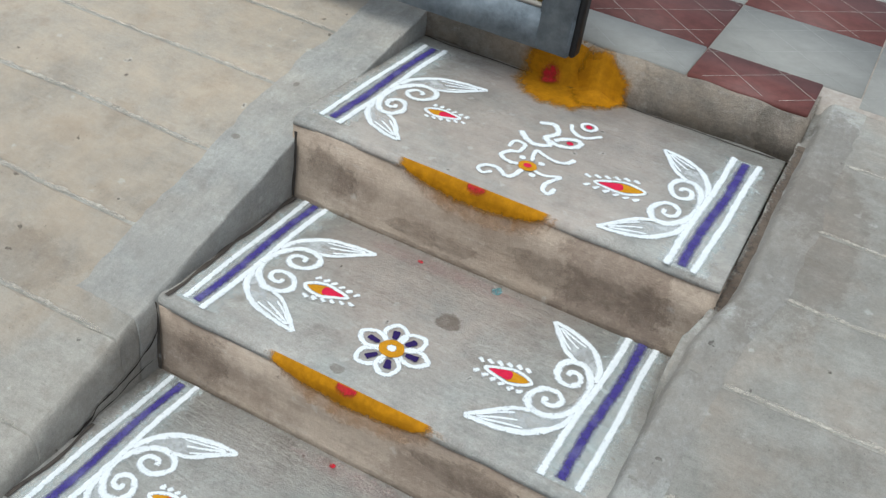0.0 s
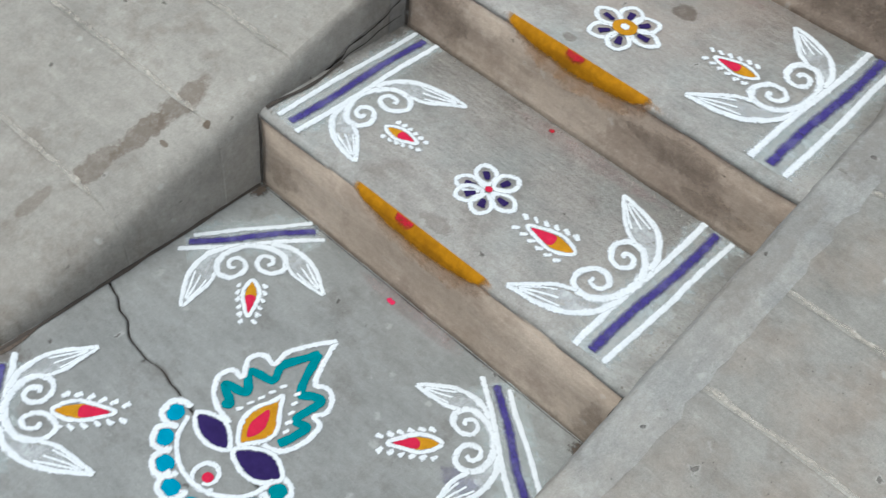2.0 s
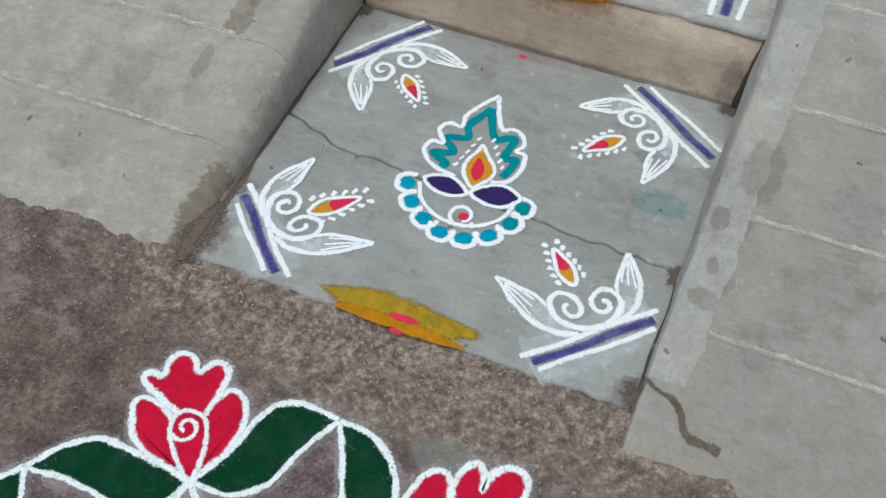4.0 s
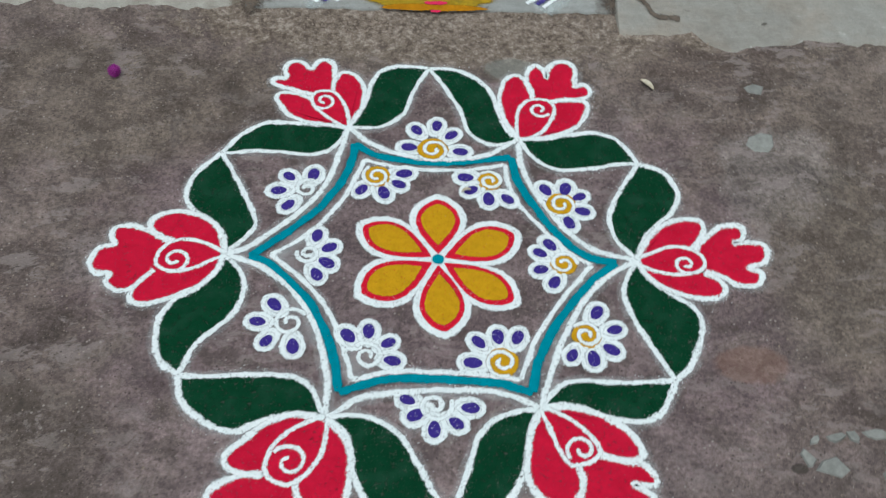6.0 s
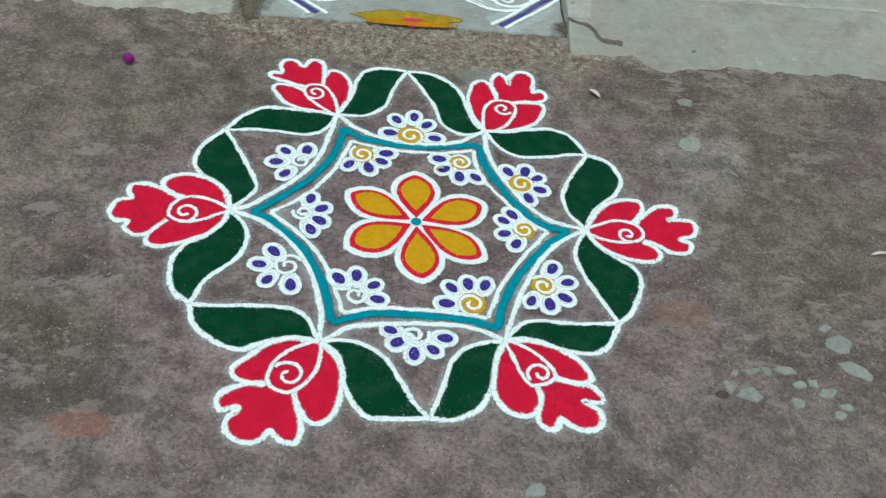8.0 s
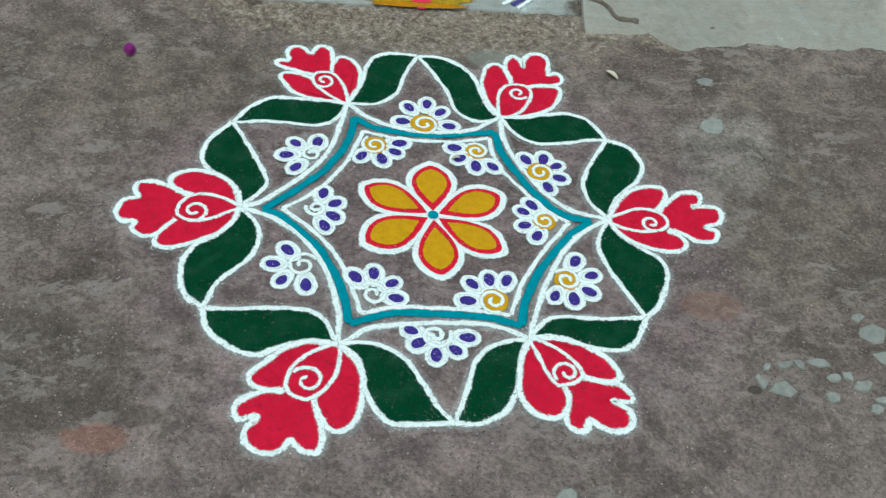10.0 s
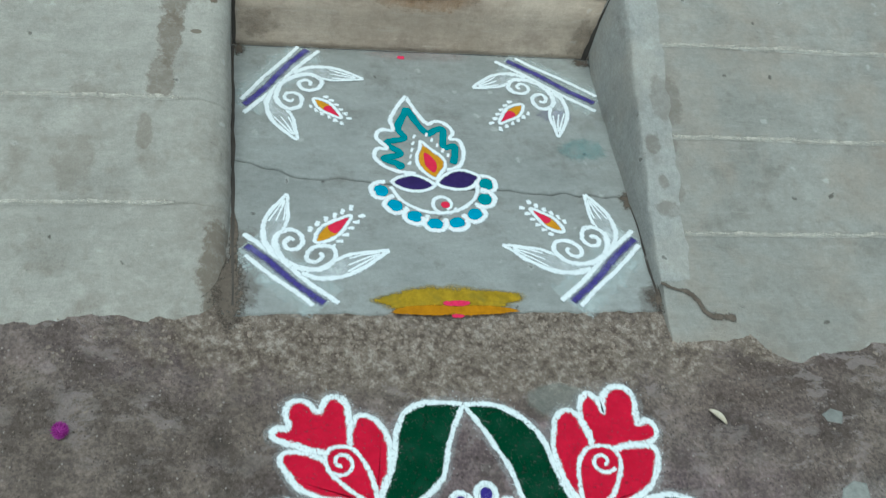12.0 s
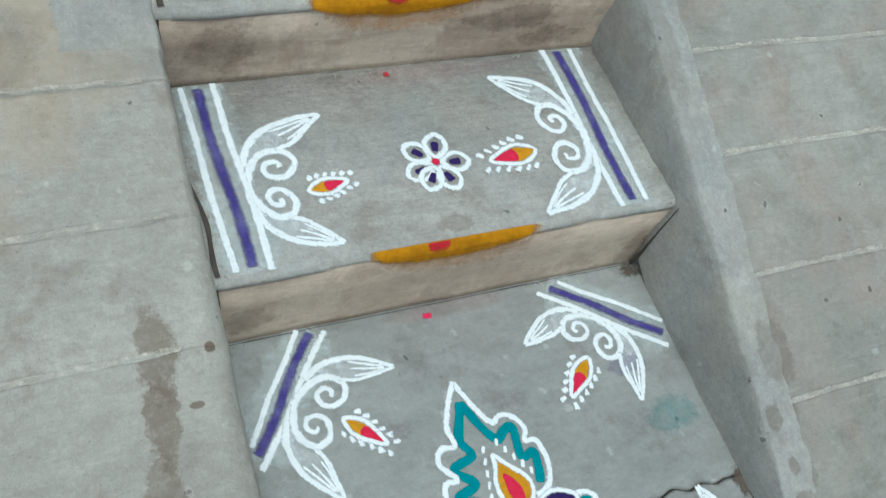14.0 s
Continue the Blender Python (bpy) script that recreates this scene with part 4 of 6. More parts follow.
def side_motif(name_label, inner, outer, tips, flame, z, weight=1.0):
    """Two white bars with an indigo one between them, from which two scrolled leaves and a flame grow."""
    (p, q), (tp, tq) = inner, tips
    foot, along, off = frame_of(p, q, tp, tq)
    owner = thing("painted_motif", name_label, "floor drawing", "painted motifs on the steps")
    p, q, op, oq = (Vector(v) for v in (p, q, *outer))
    bars = Paint(z + 0.0012)
    outer_bar = Paint(z + 0.0012)
    bars.stroke([p, p.lerp(q, 0.35) + off * 0.002, p.lerp(q, 0.7) - off * 0.002, q], 0.0125 * weight, wobble=0.05)
    outer_bar.stroke([op, op.lerp(oq, 0.4) - off * 0.002, op.lerp(oq, 0.75) + off * 0.001, oq], 0.0115 * weight, wobble=0.05)
    bars.done("white_bar", WHITE, owner)
    outer_bar.done("white_bar", WHITE, owner)
    mp, mq = (p + op) / 2, (q + oq) / 2
    Paint(z + 0.0005).stroke([mp, (mp + mq) / 2, mq], 0.085, wobble=0.1, high=0.0002).done("dust", HAZE, owner, "thin film of white paint dust")
    Paint(z + 0.001).stroke([mp.lerp(mq, 0.02), mp.lerp(mq, 0.3) + off * 0.002, mp.lerp(mq, 0.65) - off * 0.0025, mp.lerp(mq, 0.98)], 0.0165 * weight, wobble=0.06).done("indigo_bar", INDIGO, owner, "indigo stripe between the bars")
    for tip, sgn in ((Vector(tp), -1), (Vector(tq), 1)):
        scroll = Paint(z + 0.0012)
        d = tip - foot
        sa, sn = abs(d.dot(along)) / 0.115, abs(d.dot(off)) / 0.12

        def at(a, n):
            return foot + along * sgn * a * sa + off * n * sn

        scroll.stroke([at(-0.012, 0.002), at(0.016, 0.006), at(0.039, 0.016), at(0.056, 0.035), at(0.054, 0.059), at(0.035, 0.069), at(0.014, 0.058), at(0.01, 0.04), at(0.021, 0.028), at(0.035, 0.033), at(0.036, 0.047), at(0.026, 0.049)], 0.0122 * weight, False, (1.35, 0.8), wobble=0.14)
        scroll.stroke([at(0.035, 0.003), at(0.066, 0.014), at(0.095, 0.042), at(0.109, 0.078), at(0.115, 0.122)], 0.011 * weight, False, (1.3, 0.85), wobble=0.14)
        scroll.stroke([at(0.057, 0.05), at(0.07, 0.077), at(0.092, 0.1), at(0.115, 0.122)], 0.01 * weight, False, (0.95, 0.9), wobble=0.14)
        Paint(z + 0.0009).between([at(0.035, 0.003), at(0.066, 0.014), at(0.095, 0.042), at(0.109, 0.078), at(0.115, 0.122)], [at(0.05, 0.02), at(0.063, 0.04), at(0.066, 0.06), at(0.075, 0.079), at(0.092, 0.1), at(0.115, 0.122)], 0.05, 0.0002).done("leaf_film", FILM, owner, "thin white brushwork inside the leaf")
        for k in range(3):
            f = k / 2
            scroll.stroke([at(0.074 + 0.018 * f, 0.07 - 0.02 * f), at(0.088 + 0.012 * f, 0.09 - 0.012 * f), at(0.106 + 0.003 * f, 0.11 - 0.004 * f)], 0.0056 * weight, False, (0.8, 1.0))
        scroll.done("scroll", WHITE, owner)
    flame_motif(*flame, z, owner)
    return owner


label_a = "white scroll motif with indigo stripe painted on the step"
side_motif(label_a, ((-0.265, 0.718), (-0.263, 1.062)), ((-0.314, 0.723), (-0.314, 1.06)), ((-0.152, 0.741), (-0.12, 0.98)), ((-0.178, 0.838), (-0.11, 0.849)), A_Z)
side_motif(label_a, ((0.32, 0.72), (0.324, 1.07)), ((0.368, 0.725), (0.379, 1.06)), ((0.185, 0.731), (0.197, 1.015)), ((0.22, 0.856), (0.128, 0.845)), A_Z)
side_motif(label_a, ((-0.277, 1.087), (-0.276, 1.471)), ((-0.316, 1.094), (-0.32, 1.465)), ((-0.127, 1.13), (-0.128, 1.399)), ((-0.182, 1.245), (-0.098, 1.258)), B_Z, 1.05)
side_motif(label_a, ((0.337, 1.082), (0.348, 1.482)), ((0.396, 1.085), (0.398, 1.48)), ((0.193, 1.126), (0.224, 1.425)), ((0.254, 1.254), (0.17, 1.244)), B_Z, 1.1)
side_motif(label_a, ((-0.288, 1.497), (-0.284, 1.93)), ((-0.329, 1.503), (-0.33, 1.924)), ((-0.173, 1.518), (-0.133, 1.82)), ((-0.193, 1.66), (-0.118, 1.672)), C_Z, 1.1)
side_motif(label_a, ((0.366, 1.464), (0.372, 1.91)), ((0.41, 1.468), (0.423, 1.91)), ((0.234, 1.495), (0.249, 1.842)), ((0.27, 1.657), (0.175, 1.63)), C_Z, 1.15)
label_p = "white scroll motif with indigo stripe across a slab corner"
side_motif(label_p, ((-0.32, 0.5), (-0.167, 0.695)), ((-0.325, 0.538), (-0.21, 0.705)), ((-0.221, 0.43), (-0.082, 0.612)), ((-0.186, 0.55), (-0.131, 0.492)), PAD_Z, 0.9)
side_motif(label_p, ((0.4, 0.536), (0.206, 0.683)), ((0.412, 0.582), (0.252, 0.696)), ((0.303, 0.457), (0.146, 0.597)), ((0.246, 0.552), (0.184, 0.49)), PAD_Z, 0.9)
side_motif(label_p, ((-0.32, 0.195), (-0.163, 0.043)), ((-0.318, 0.148), (-0.206, 0.039)), ((-0.244, 0.289), (-0.07, 0.157)), ((-0.2, 0.174), (-0.128, 0.241)), PAD_Z, 0.9)
side_motif(label_p, ((0.397, 0.209), (0.225, 0.046)), ((0.402, 0.174), (0.258, 0.034)), ((0.324, 0.299), (0.141, 0.171)), ((0.263, 0.202), (0.206, 0.263)), PAD_Z, 0.9)


def small_flower(centre, angles, reach, width, z, label, heart):
    """Six white outlined petals, each with an indigo dash, round a small heart."""
    owner = thing("painted_flower", label, "floor drawing", "painted motifs on the steps")
    c = Vector(centre)
    for a in angles:
        way = turned(a)
        line = Paint(z + 0.0012)
        line.stroke(drop_shape(c + way * reach * 0.18, way, reach * 0.82, width, 1.1, 14, 0.62), 0.0104, True, wobble=0.14)
        petal = line.done("petal", WHITE, owner)
        Paint(z + 0.001).stroke([c + way * reach * 0.4, c + way * reach * 0.74], 0.012, False, (0.8, 1.2)).done("dash", NIGHT, petal, "dark indigo dash")
    if heart == "ochre":
        Paint(z + 0.0032).fill([c + turned(60 * k) * 0.022 for k in range(6)], 0.002).done("ring", OCHRE, owner, "ochre ring")
        Paint(z + 0.0042).fill([c + turned(60 * k) * 0.0085 for k in range(6)], 0.002).done("heart", WHITE, owner, "white heart dot")
    else:
        Paint(z + 0.003).fill([c + turned(60 * k) * 0.007 for k in range(6)], 0.002).done("heart", PINK, owner, "crimson heart dot")


small_flower((0.038, 0.858), (71, -5, -69, -120, -158, 137), 0.056, 0.017, A_Z, "white and indigo six-petalled flower painted on the step", "pink")
small_flower((0.027, 1.189), (171, 108, 58, 4, -70, -123), 0.064, 0.019, B_Z, "white flower with an ochre ring painted on the step", "ochre")


def top_sign():
    """The sacred syllable and a flower with four curled stems, in white on the top step."""
    z = C_Z + 0.0012
    sign = thing("painted_sign", "white hand-painted sacred syllable with crimson dots", "floor drawing")
    p = Paint(z)
    p.stroke([(0.009, 1.768), (0.036, 1.781), (0.055, 1.752), (0.043, 1.721), (0.06, 1.7), (0.04, 1.683), (0.018, 1.687), (-0.006, 1.713)], 0.0145)
    p.stroke([(0.056, 1.715), (0.075, 1.708), (0.1, 1.72), (0.108, 1.742), (0.095, 1.752), (0.076, 1.741), (0.06, 1.72)], 0.0135)
    p.done("syllable", WHITE, sign)
    Paint(z).stroke([(0.063, 1.808), (0.072, 1.786), (0.09, 1.773), (0.11, 1.777), (0.129, 1.802)], 0.011).done("crescent", WHITE, sign)
    Paint(z).stroke([Vector((0.095, 1.821)) + turned(60 * k) * 0.015 for k in range(6)], 0.009, True).done("ring", WHITE, sign)
    for c in ((0.095, 1.821), (0.089, 1.731)):
        Paint(z + 0.0005).fill([Vector(c) + turned(60 * k) * 0.0075 for k in range(6)], 0.002).done("dot", PINK, sign, "crimson dot")
    bloom = thing("painted_flower", "small ochre flower with four white curled stems", "floor drawing", "painted motifs on the steps")
    c = Vector((0.057, 1.597))
    for line in ([(0.0, 1.639), (0.001, 1.668), (0.021, 1.667), (0.024, 1.637), (0.008, 1.625), (0.001, 1.602), (0.022, 1.59), (0.042, 1.592)],
                 [(0.013, 1.536), (0.001, 1.521), (-0.012, 1.532), (-0.004, 1.55), (0.016, 1.554), (0.038, 1.539), (0.05, 1.548), (0.054, 1.578)],
                 [(0.058, 1.618), (0.049, 1.645), (0.05, 1.662), (0.07, 1.653), (0.093, 1.648), (0.112, 1.656), (0.12, 1.677)],
                 [(0.074, 1.59), (0.097, 1.588), (0.122, 1.601), (0.109, 1.567), (0.111, 1.541), (0.125, 1.533), (0.129, 1.557)]):
        Paint(z).stroke(line, 0.011, False, (0.8, 1.1)).done("stem", WHITE, bloom)
    for a in (130, 55, -50):
        Paint(z).fill([c + turned(a) * 0.031 + turned(60 * k) * 0.0075 for k in range(6)], 0.002).done("bead", WHITE, bloom)
    Paint(z + 0.0004).fill([c + turned(60 * k) * 0.0185 for k in range(6)], 0.002).done("ring", OCHRE, bloom, "ochre ring")
    Paint(z + 0.0016).fill([c + turned(72 * k) * 0.0085 for k in range(5)], 0.003).done("heart", PINK, bloom, "crimson heart")


top_sign()


def oil_lamp():
    """The lamp on the slab: a scalloped bowl, two dark leaves and a flame with a teal leaf behind it."""
    z = PAD_Z + 0.0012
    lamp = thing("painted_lamp", "painted oil lamp drawing in white, teal and indigo", "floor drawing")
    outline = [(0.001, 0.564), (-0.022, 0.525), (-0.036, 0.492), (-0.034, 0.463), (-0.056, 0.463), (-0.069, 0.443), (-0.05, 0.413), (-0.07, 0.41), (-0.075, 0.387), (-0.057, 0.363), (-0.03, 0.351), (0.0, 0.346)]
    right = [(0.001, 0.564), (0.014, 0.527), (0.036, 0.484), (0.052, 0.492), (0.072, 0.486), (0.085, 0.462), (0.077, 0.443), (0.094, 0.44), (0.1, 0.412), (0.094, 0.383), (0.08, 0.364), (0.058, 0.359)]
    leaf = Paint(z).stroke(outline, 0.0105).stroke(right, 0.0105).done("leaf_outline", WHITE, lamp)
    zig = Paint(z - 0.0003).stroke([(-0.036, 0.361), (-0.026, 0.369), (-0.058, 0.386), (-0.026, 0.4), (-0.049, 0.428), (-0.014, 0.442), (-0.024, 0.468), (-0.012, 0.5), (0.0, 0.528)], 0.0145)
    zig.stroke([(0.0, 0.528), (0.016, 0.487), (0.034, 0.457), (0.048, 0.466), (0.066, 0.469), (0.062, 0.421), (0.083, 0.424), (0.082, 0.4), (0.074, 0.375)], 0.0145)
    zig.done("zigzag", TEAL, leaf, "teal zigzag")
    flame = [(0.034, 0.334), (0.01, 0.36), (0.005, 0.388), (0.014, 0.415), (0.018, 0.434), (0.032, 0.417), (0.056, 0.39), (0.058, 0.366), (0.046, 0.346)]
    fl = Paint(z + 0.0003).stroke(flame, 0.0085, True)
    rays = []
    for k in range(5):
        rays.append([(-0.013 + 0.004 * k, 0.368 + 0.018 * k), (-0.007 + 0.004 * k, 0.379 + 0.018 * k)])
        rays.append([(0.066 - 0.009 * k, 0.39 + 0.014 * k), (0.069 - 0.009 * k, 0.402 + 0.014 * k)])
    body = fl.done("flame_outline", WHITE, lamp)
    for ray in rays:
        Paint(z + 0.0004).stroke(ray, 0.0066).done("ray", WHITE, body)
    Paint(z).fill(flame, 0.002, middle=(0.03, 0.378)).done("flame", OCHRE, body, "ochre flame")
    Paint(z + 0.0008).fill([(0.034, 0.35), (0.021, 0.367), (0.019, 0.392), (0.023, 0.404), (0.038, 0.387), (0.043, 0.366)], 0.003).done("flame_heart", PINK, body, "crimson flame heart")
    for ring in ([(-0.048, 0.324), (-0.025, 0.341), (0.003, 0.341), (0.033, 0.318), (0.006, 0.302), (-0.025, 0.305)], [(0.037, 0.322), (0.06, 0.348), (0.09, 0.358), (0.121, 0.341), (0.1, 0.313), (0.068, 0.308)]):
        eye = Paint(z + 0.0002).stroke(ring, 0.0085, True).done("leaf_eye", WHITE, lamp)
        Paint(z - 0.0002).fill(ring, 0.001).done("leaf_fill", NIGHT, eye, "dark indigo leaf")
    arc = [(-0.052, 0.312), (-0.037, 0.281), (-0.008, 0.257), (0.028, 0.248), (0.066, 0.254), (0.097, 0.276), (0.112, 0.304), (0.114, 0.332)]
    Paint(z).stroke(arc, 0.009).done("bowl_line", WHITE, lamp)
    for i, c in enumerate(((-0.069, 0.303), (-0.046, 0.267), (-0.013, 0.241), (0.022, 0.224), (0.062, 0.227), (0.098, 0.248), (0.122, 0.285), (0.13, 0.323))):
        c = Vector(c)
        out = (c - Vector((0.028, 0.325))).normalized()
        side = Vector((-out.y, out.x))
        lobe = Paint(z + 0.0001).stroke([c + side * 0.02 - out * 0.013, c + side * 0.0205 + out * 0.004, c + side * 0.011 + out * 0.018, c - side * 0.011 + out * 0.018, c - side * 0.0205 + out * 0.004, c - side * 0.02 - out * 0.013], 0.0115).done("scallop", WHITE, lamp)
        Paint(z - 0.0003).fill([c + side * 0.0155 * math.cos(k) + out * (0.002 + 0.0135 * math.sin(k)) for k in (0, 1, 2.1, 3.1, 4.2, 5.2)], 0.003).done("drop", CYAN if i < 6 else TEAL, lobe, "cyan drop" if i < 6 else "teal drop")
    Paint(z).stroke(curl((0.043, 0.27), radians(-20), 0.025, 1.15, -1, 0.5), 0.0085).done("curl", WHITE, lamp)
    Paint(z + 0.0008).fill([Vector((0.046, 0.268)) + turned(60 * k) * 0.009 for k in range(6)], 0.002).done("dot", PINK, lamp, "crimson dot")


oil_lamp()


# ---- turmeric and kumkum on the step edges ----
def riser_smear(x0, x1, y, z, deep, red, seed):
    """Turmeric rubbed on a step's upper edge, thickest in the middle, with a kumkum dot."""
    owner = thing("turmeric_smear", "turmeric smear with a kumkum dot on the step edge", "turmeric mark", "turmeric marks on the step edges")

    def patch(a, b, top, low, mat, name, proud, parent, label="", fade=9):
        bm = bmesh.new()
        cover = bm.verts.layers.float.new("cover")
        rows = []
        for i in range(49):
            s = i / 48
            x = a + (b - a) * s
            full = math.sin(math.pi * s) ** 0.7
            bottom = low * full * (1 + 0.1 * wave(x, seed, 22, seed)) + 0.003
            row = []
            for t in (0, 0.25, 0.5, 0.75, 1.0, 1.3):
                zz = top - bottom * t
                fr = y - 0.0038 - proud if zz < z - 0.012 else y - 0.0038 - proud + 0.011 * min(1.0, (zz - z + 0.012) / 0.012) ** 2
                v = bm.verts.new((x, fr, zz + (proud if zz >= z - 0.012 else 0)))
                v[cover] = min(1.0, fade * s, fade * (1 - s)) * (1.0 if t < 0.4 else 0.9 if t < 0.6 else 0.65 if t < 0.9 else 0.38 if t < 1.1 else 0.0)
                row.append(v)
            rows.append(row)
        for r, q in zip(rows, rows[1:]):
            for j in range(5):
                bm.faces.new((r[j], q[j], q[j + 1], r[j + 1]))
        bmesh.ops.recalc_face_normals(bm, faces=bm.faces)
        return part(name, bm, mat, parent, label)

    smear = patch(x0, x1, z + 0.0005, deep, TURMERIC, "paste", 0.0, owner)
    patch(x0 - 0.012, x1 + 0.035, z - 0.001, deep + 0.03, ORANGE_DUST, "tint", -0.0006, smear, "faint orange tint below the paste", 3.5)
    patch(red - 0.01, red + 0.03, z - 0.0005, 0.0085, KUMKUM, "kumkum", 0.0012, smear, "crimson kumkum dot")


riser_smear(-0.13, 0.17, A_Y, A_Z, 0.034, -0.02, 3)
riser_smear(-0.14, 0.175, B_Y, B_Z, 0.032, 0.005, 5)
riser_smear(-0.15, 0.165, C_Y, C_Z, 0.036, 0.005, 8)


def riser_smudge(x, y, z, rx, rz, seed, mat=SMUDGE):
    owner = STEP_A if y == A_Y else STEP_B if y == B_Y else STEP_C
    p = Paint(0, lambda u, v: (u, y - 0.0032, v))
    ring = []
    for k in range(40):
        a = math.tau * k / 40
        r = 1 + 0.35 * noise.noise(Vector((math.cos(a) * 1.5, math.sin(a) * 1.5, seed)))
        ring.append(Vector((x + rx * r * math.cos(a), z + rz * r * math.sin(a))))
    p.fill(ring, min(rx, rz) * 0.95, 0.0, (x, z), True).done("stain", mat, owner, "dark brown smudge")


# darker brown patches, mostly towards the ends of the risers
for n, (x, y, z, rx, rz) in enumerate(((0.24, B_Y, 0.26, 0.09, 0.03), (0.33, B_Y, 0.21, 0.06, 0.025), (-0.26, B_Y, 0.24, 0.06, 0.05), (0.22, C_Y, 0.39, 0.12, 0.04), (0.36, C_Y, 0.4, 0.05, 0.05), (-0.28, C_Y, 0.41, 0.06, 0.05), (-0.05, C_Y, 0.36, 0.1, 0.02), (-0.29, A_Y, 0.06, 0.04, 0.04), (0.39, A_Y, 0.05, 0.03, 0.045))):
    riser_smudge(x, y, z, rx, rz, n * 2.3)


def flat_smear(name, centre, rx, ry, z, mat, owner, seed, label="", tilt=None, soft_rim=0.45):
    p = Paint(z, tilt)
    ring = []
    for k in range(60):
        a = math.tau * k / 60
        r = 1 + 0.22 * noise.noise(Vector((math.cos(a) * 1.3, math.sin(a) * 1.3, seed))) + 0.07 * noise.noise(Vector((math.cos(a) * 5, math.sin(a) * 5, seed)))
        ring.append(Vector((centre[0] + rx * r * math.cos(a), centre[1] + ry * r * math.sin(a))))
    return p.fill(ring, min(rx, ry) * soft_rim, 0.0004, centre, True).done(name, mat, owner, label)


front = thing("turmeric_smear", "turmeric smear on the slab's front edge with kumkum", "turmeric mark", "turmeric marks on the step edges")
flat_smear("film", (0.03, 0.05), 0.128, 0.028, PAD_Z + 0.0012, TURMERIC_FILM, front, 2.2, "olive turmeric film", None, 0.7)
flat_smear("spill", (0.03, 0.027), 0.115, 0.011, PAD_Z + 0.002, TURMERIC, front, 5.1, "turmeric spilt over the edge", None, 0.8)
flat_smear("kumkum", (0.037, 0.041), 0.026, 0.0065, PAD_Z + 0.003, KUMKUM_PINK, front, 3.1, "pink kumkum pinch")
flat_smear("kumkum", (0.035, 0.014), 0.011, 0.005, PAD_Z + 0.0034, KUMKUM_PINK, front, 7.7, "pink kumkum pinch")
dab = thing("kumkum_mark", "tiny pink kumkum mark on the slab", "kumkum mark")
flat_smear("pinch", (0.003, 0.684), 0.009, 0.006, PAD_Z + 0.001, KUMKUM_PINK, dab, 1.4)
for c, z in (((0.02, 1.045), A_Z), ((-0.05, 1.43), B_Z), ((0.047, 1.172), B_Z)):
    dab = thing("kumkum_mark", "tiny pink kumkum mark on the step", "kumkum mark", "kumkum marks")
    flat_smear("pinch", c, 0.006, 0.005, z + 0.001, KUMKUM, dab, c[0] * 9)


def loose_dirt(name, patches, mat, label, category, group=""):
    for n, (x, y, rx, ry, z) in enumerate(patches):
        flat_smear("patch", (x, y), rx, ry, z, mat, thing(name, label, category, group), n * 1.9 + x, "", None, 0.85)


loose_dirt("dirt", ((-0.345, 0.07, 0.03, 0.07, 0.0015), (-0.337, 0.17, 0.008, 0.08, 0.0012), (0.405, 0.045, 0.022, 0.028, 0.004), (0.405, 0.285, 0.014, 0.022, 0.0012), (0.4, 0.69, 0.02, 0.014, 0.0012), (-0.33, 0.69, 0.012, 0.02, 0.0012)),
           DIRT, "brown dirt lodged in the slab's corner", "dirt", "dirt along the slab")
loose_dirt("colour_dust", ((0.35, 0.42, 0.05, 0.03, 0.0008),), TEAL_DUST, "faint spilt teal colour dust", "colour dust", "spilt colour dust")
spot = thing("colour_dust", "tiny spilt teal spot on the step", "colour dust", "spilt colour dust")
flat_smear("spot", (0.102, 1.44), 0.01, 0.011, B_Z + 0.001, TEAL_SPOT, spot, 2.7)
loose_dirt("colour_dust", ((0.31, 0.52, 0.035, 0.02, 0.0008),), BLUE_DUST, "faint spilt violet colour dust", "colour dust", "spilt colour dust")
loose_dirt("colour_dust", ((0.05, 0.69, 0.12, 0.014, 0.0008), (0.1, 1.04, 0.16, 0.018, A_Z + 0.0008), (0.0, 1.43, 0.16, 0.02, B_Z + 0.0008)), PINK_DUST, "faint spilt pink colour dust", "colour dust", "spilt colour dust")


def threshold_bend(x, y):
    """Lays a plan point over the top tread, up the threshold's face and onto the landing."""
    foot = TOP_Y - 0.016
    if y < foot:
        return (x, y, C_Z + 0.001)
    rise = y - foot
    if rise < 0.1:
        return (x, foot - 0.004 + 0.012 * rise / 0.1, C_Z + 0.001 + rise)
    return (x, foot + rise - 0.09, TOP_Z + 0.003)


door_mark = thing("turmeric_smear", "broad turmeric smear over the threshold with kumkum", "turmeric mark", "turmeric marks on the step edges")
flat_smear("paste", (-0.03, 1.96), 0.095, 0.12, 0, TURMERIC, door_mark, 4.4, "", threshold_bend)
flat_smear("paste", (0.055, 1.985), 0.06, 0.085, 0.0, TURMERIC, door_mark, 9.2, "", lambda x, y: (lambda q: (q[0], q[1] - 0.0006, q[2] + 0.0006))(threshold_bend(x, y)))
flat_smear("kumkum", (-0.05, 1.975), 0.024, 0.03, 0, KUMKUM, door_mark, 6.3, "crimson kumkum dot", lambda x, y: (lambda q: (q[0], q[1] - 0.009, q[2] + 0.006))(threshold_bend(x, y)))


# ---- the great rangoli on the earth ----
RC = Vector((0.034, -0.621))
DUST = EARTH + 0.0022
# star tips and outer leaf joints, in millimetres from the middle
TIPS = [(334, -1), (152, 278), (-163, 302), (-356, 3), (-170, -302), (153, -284)]
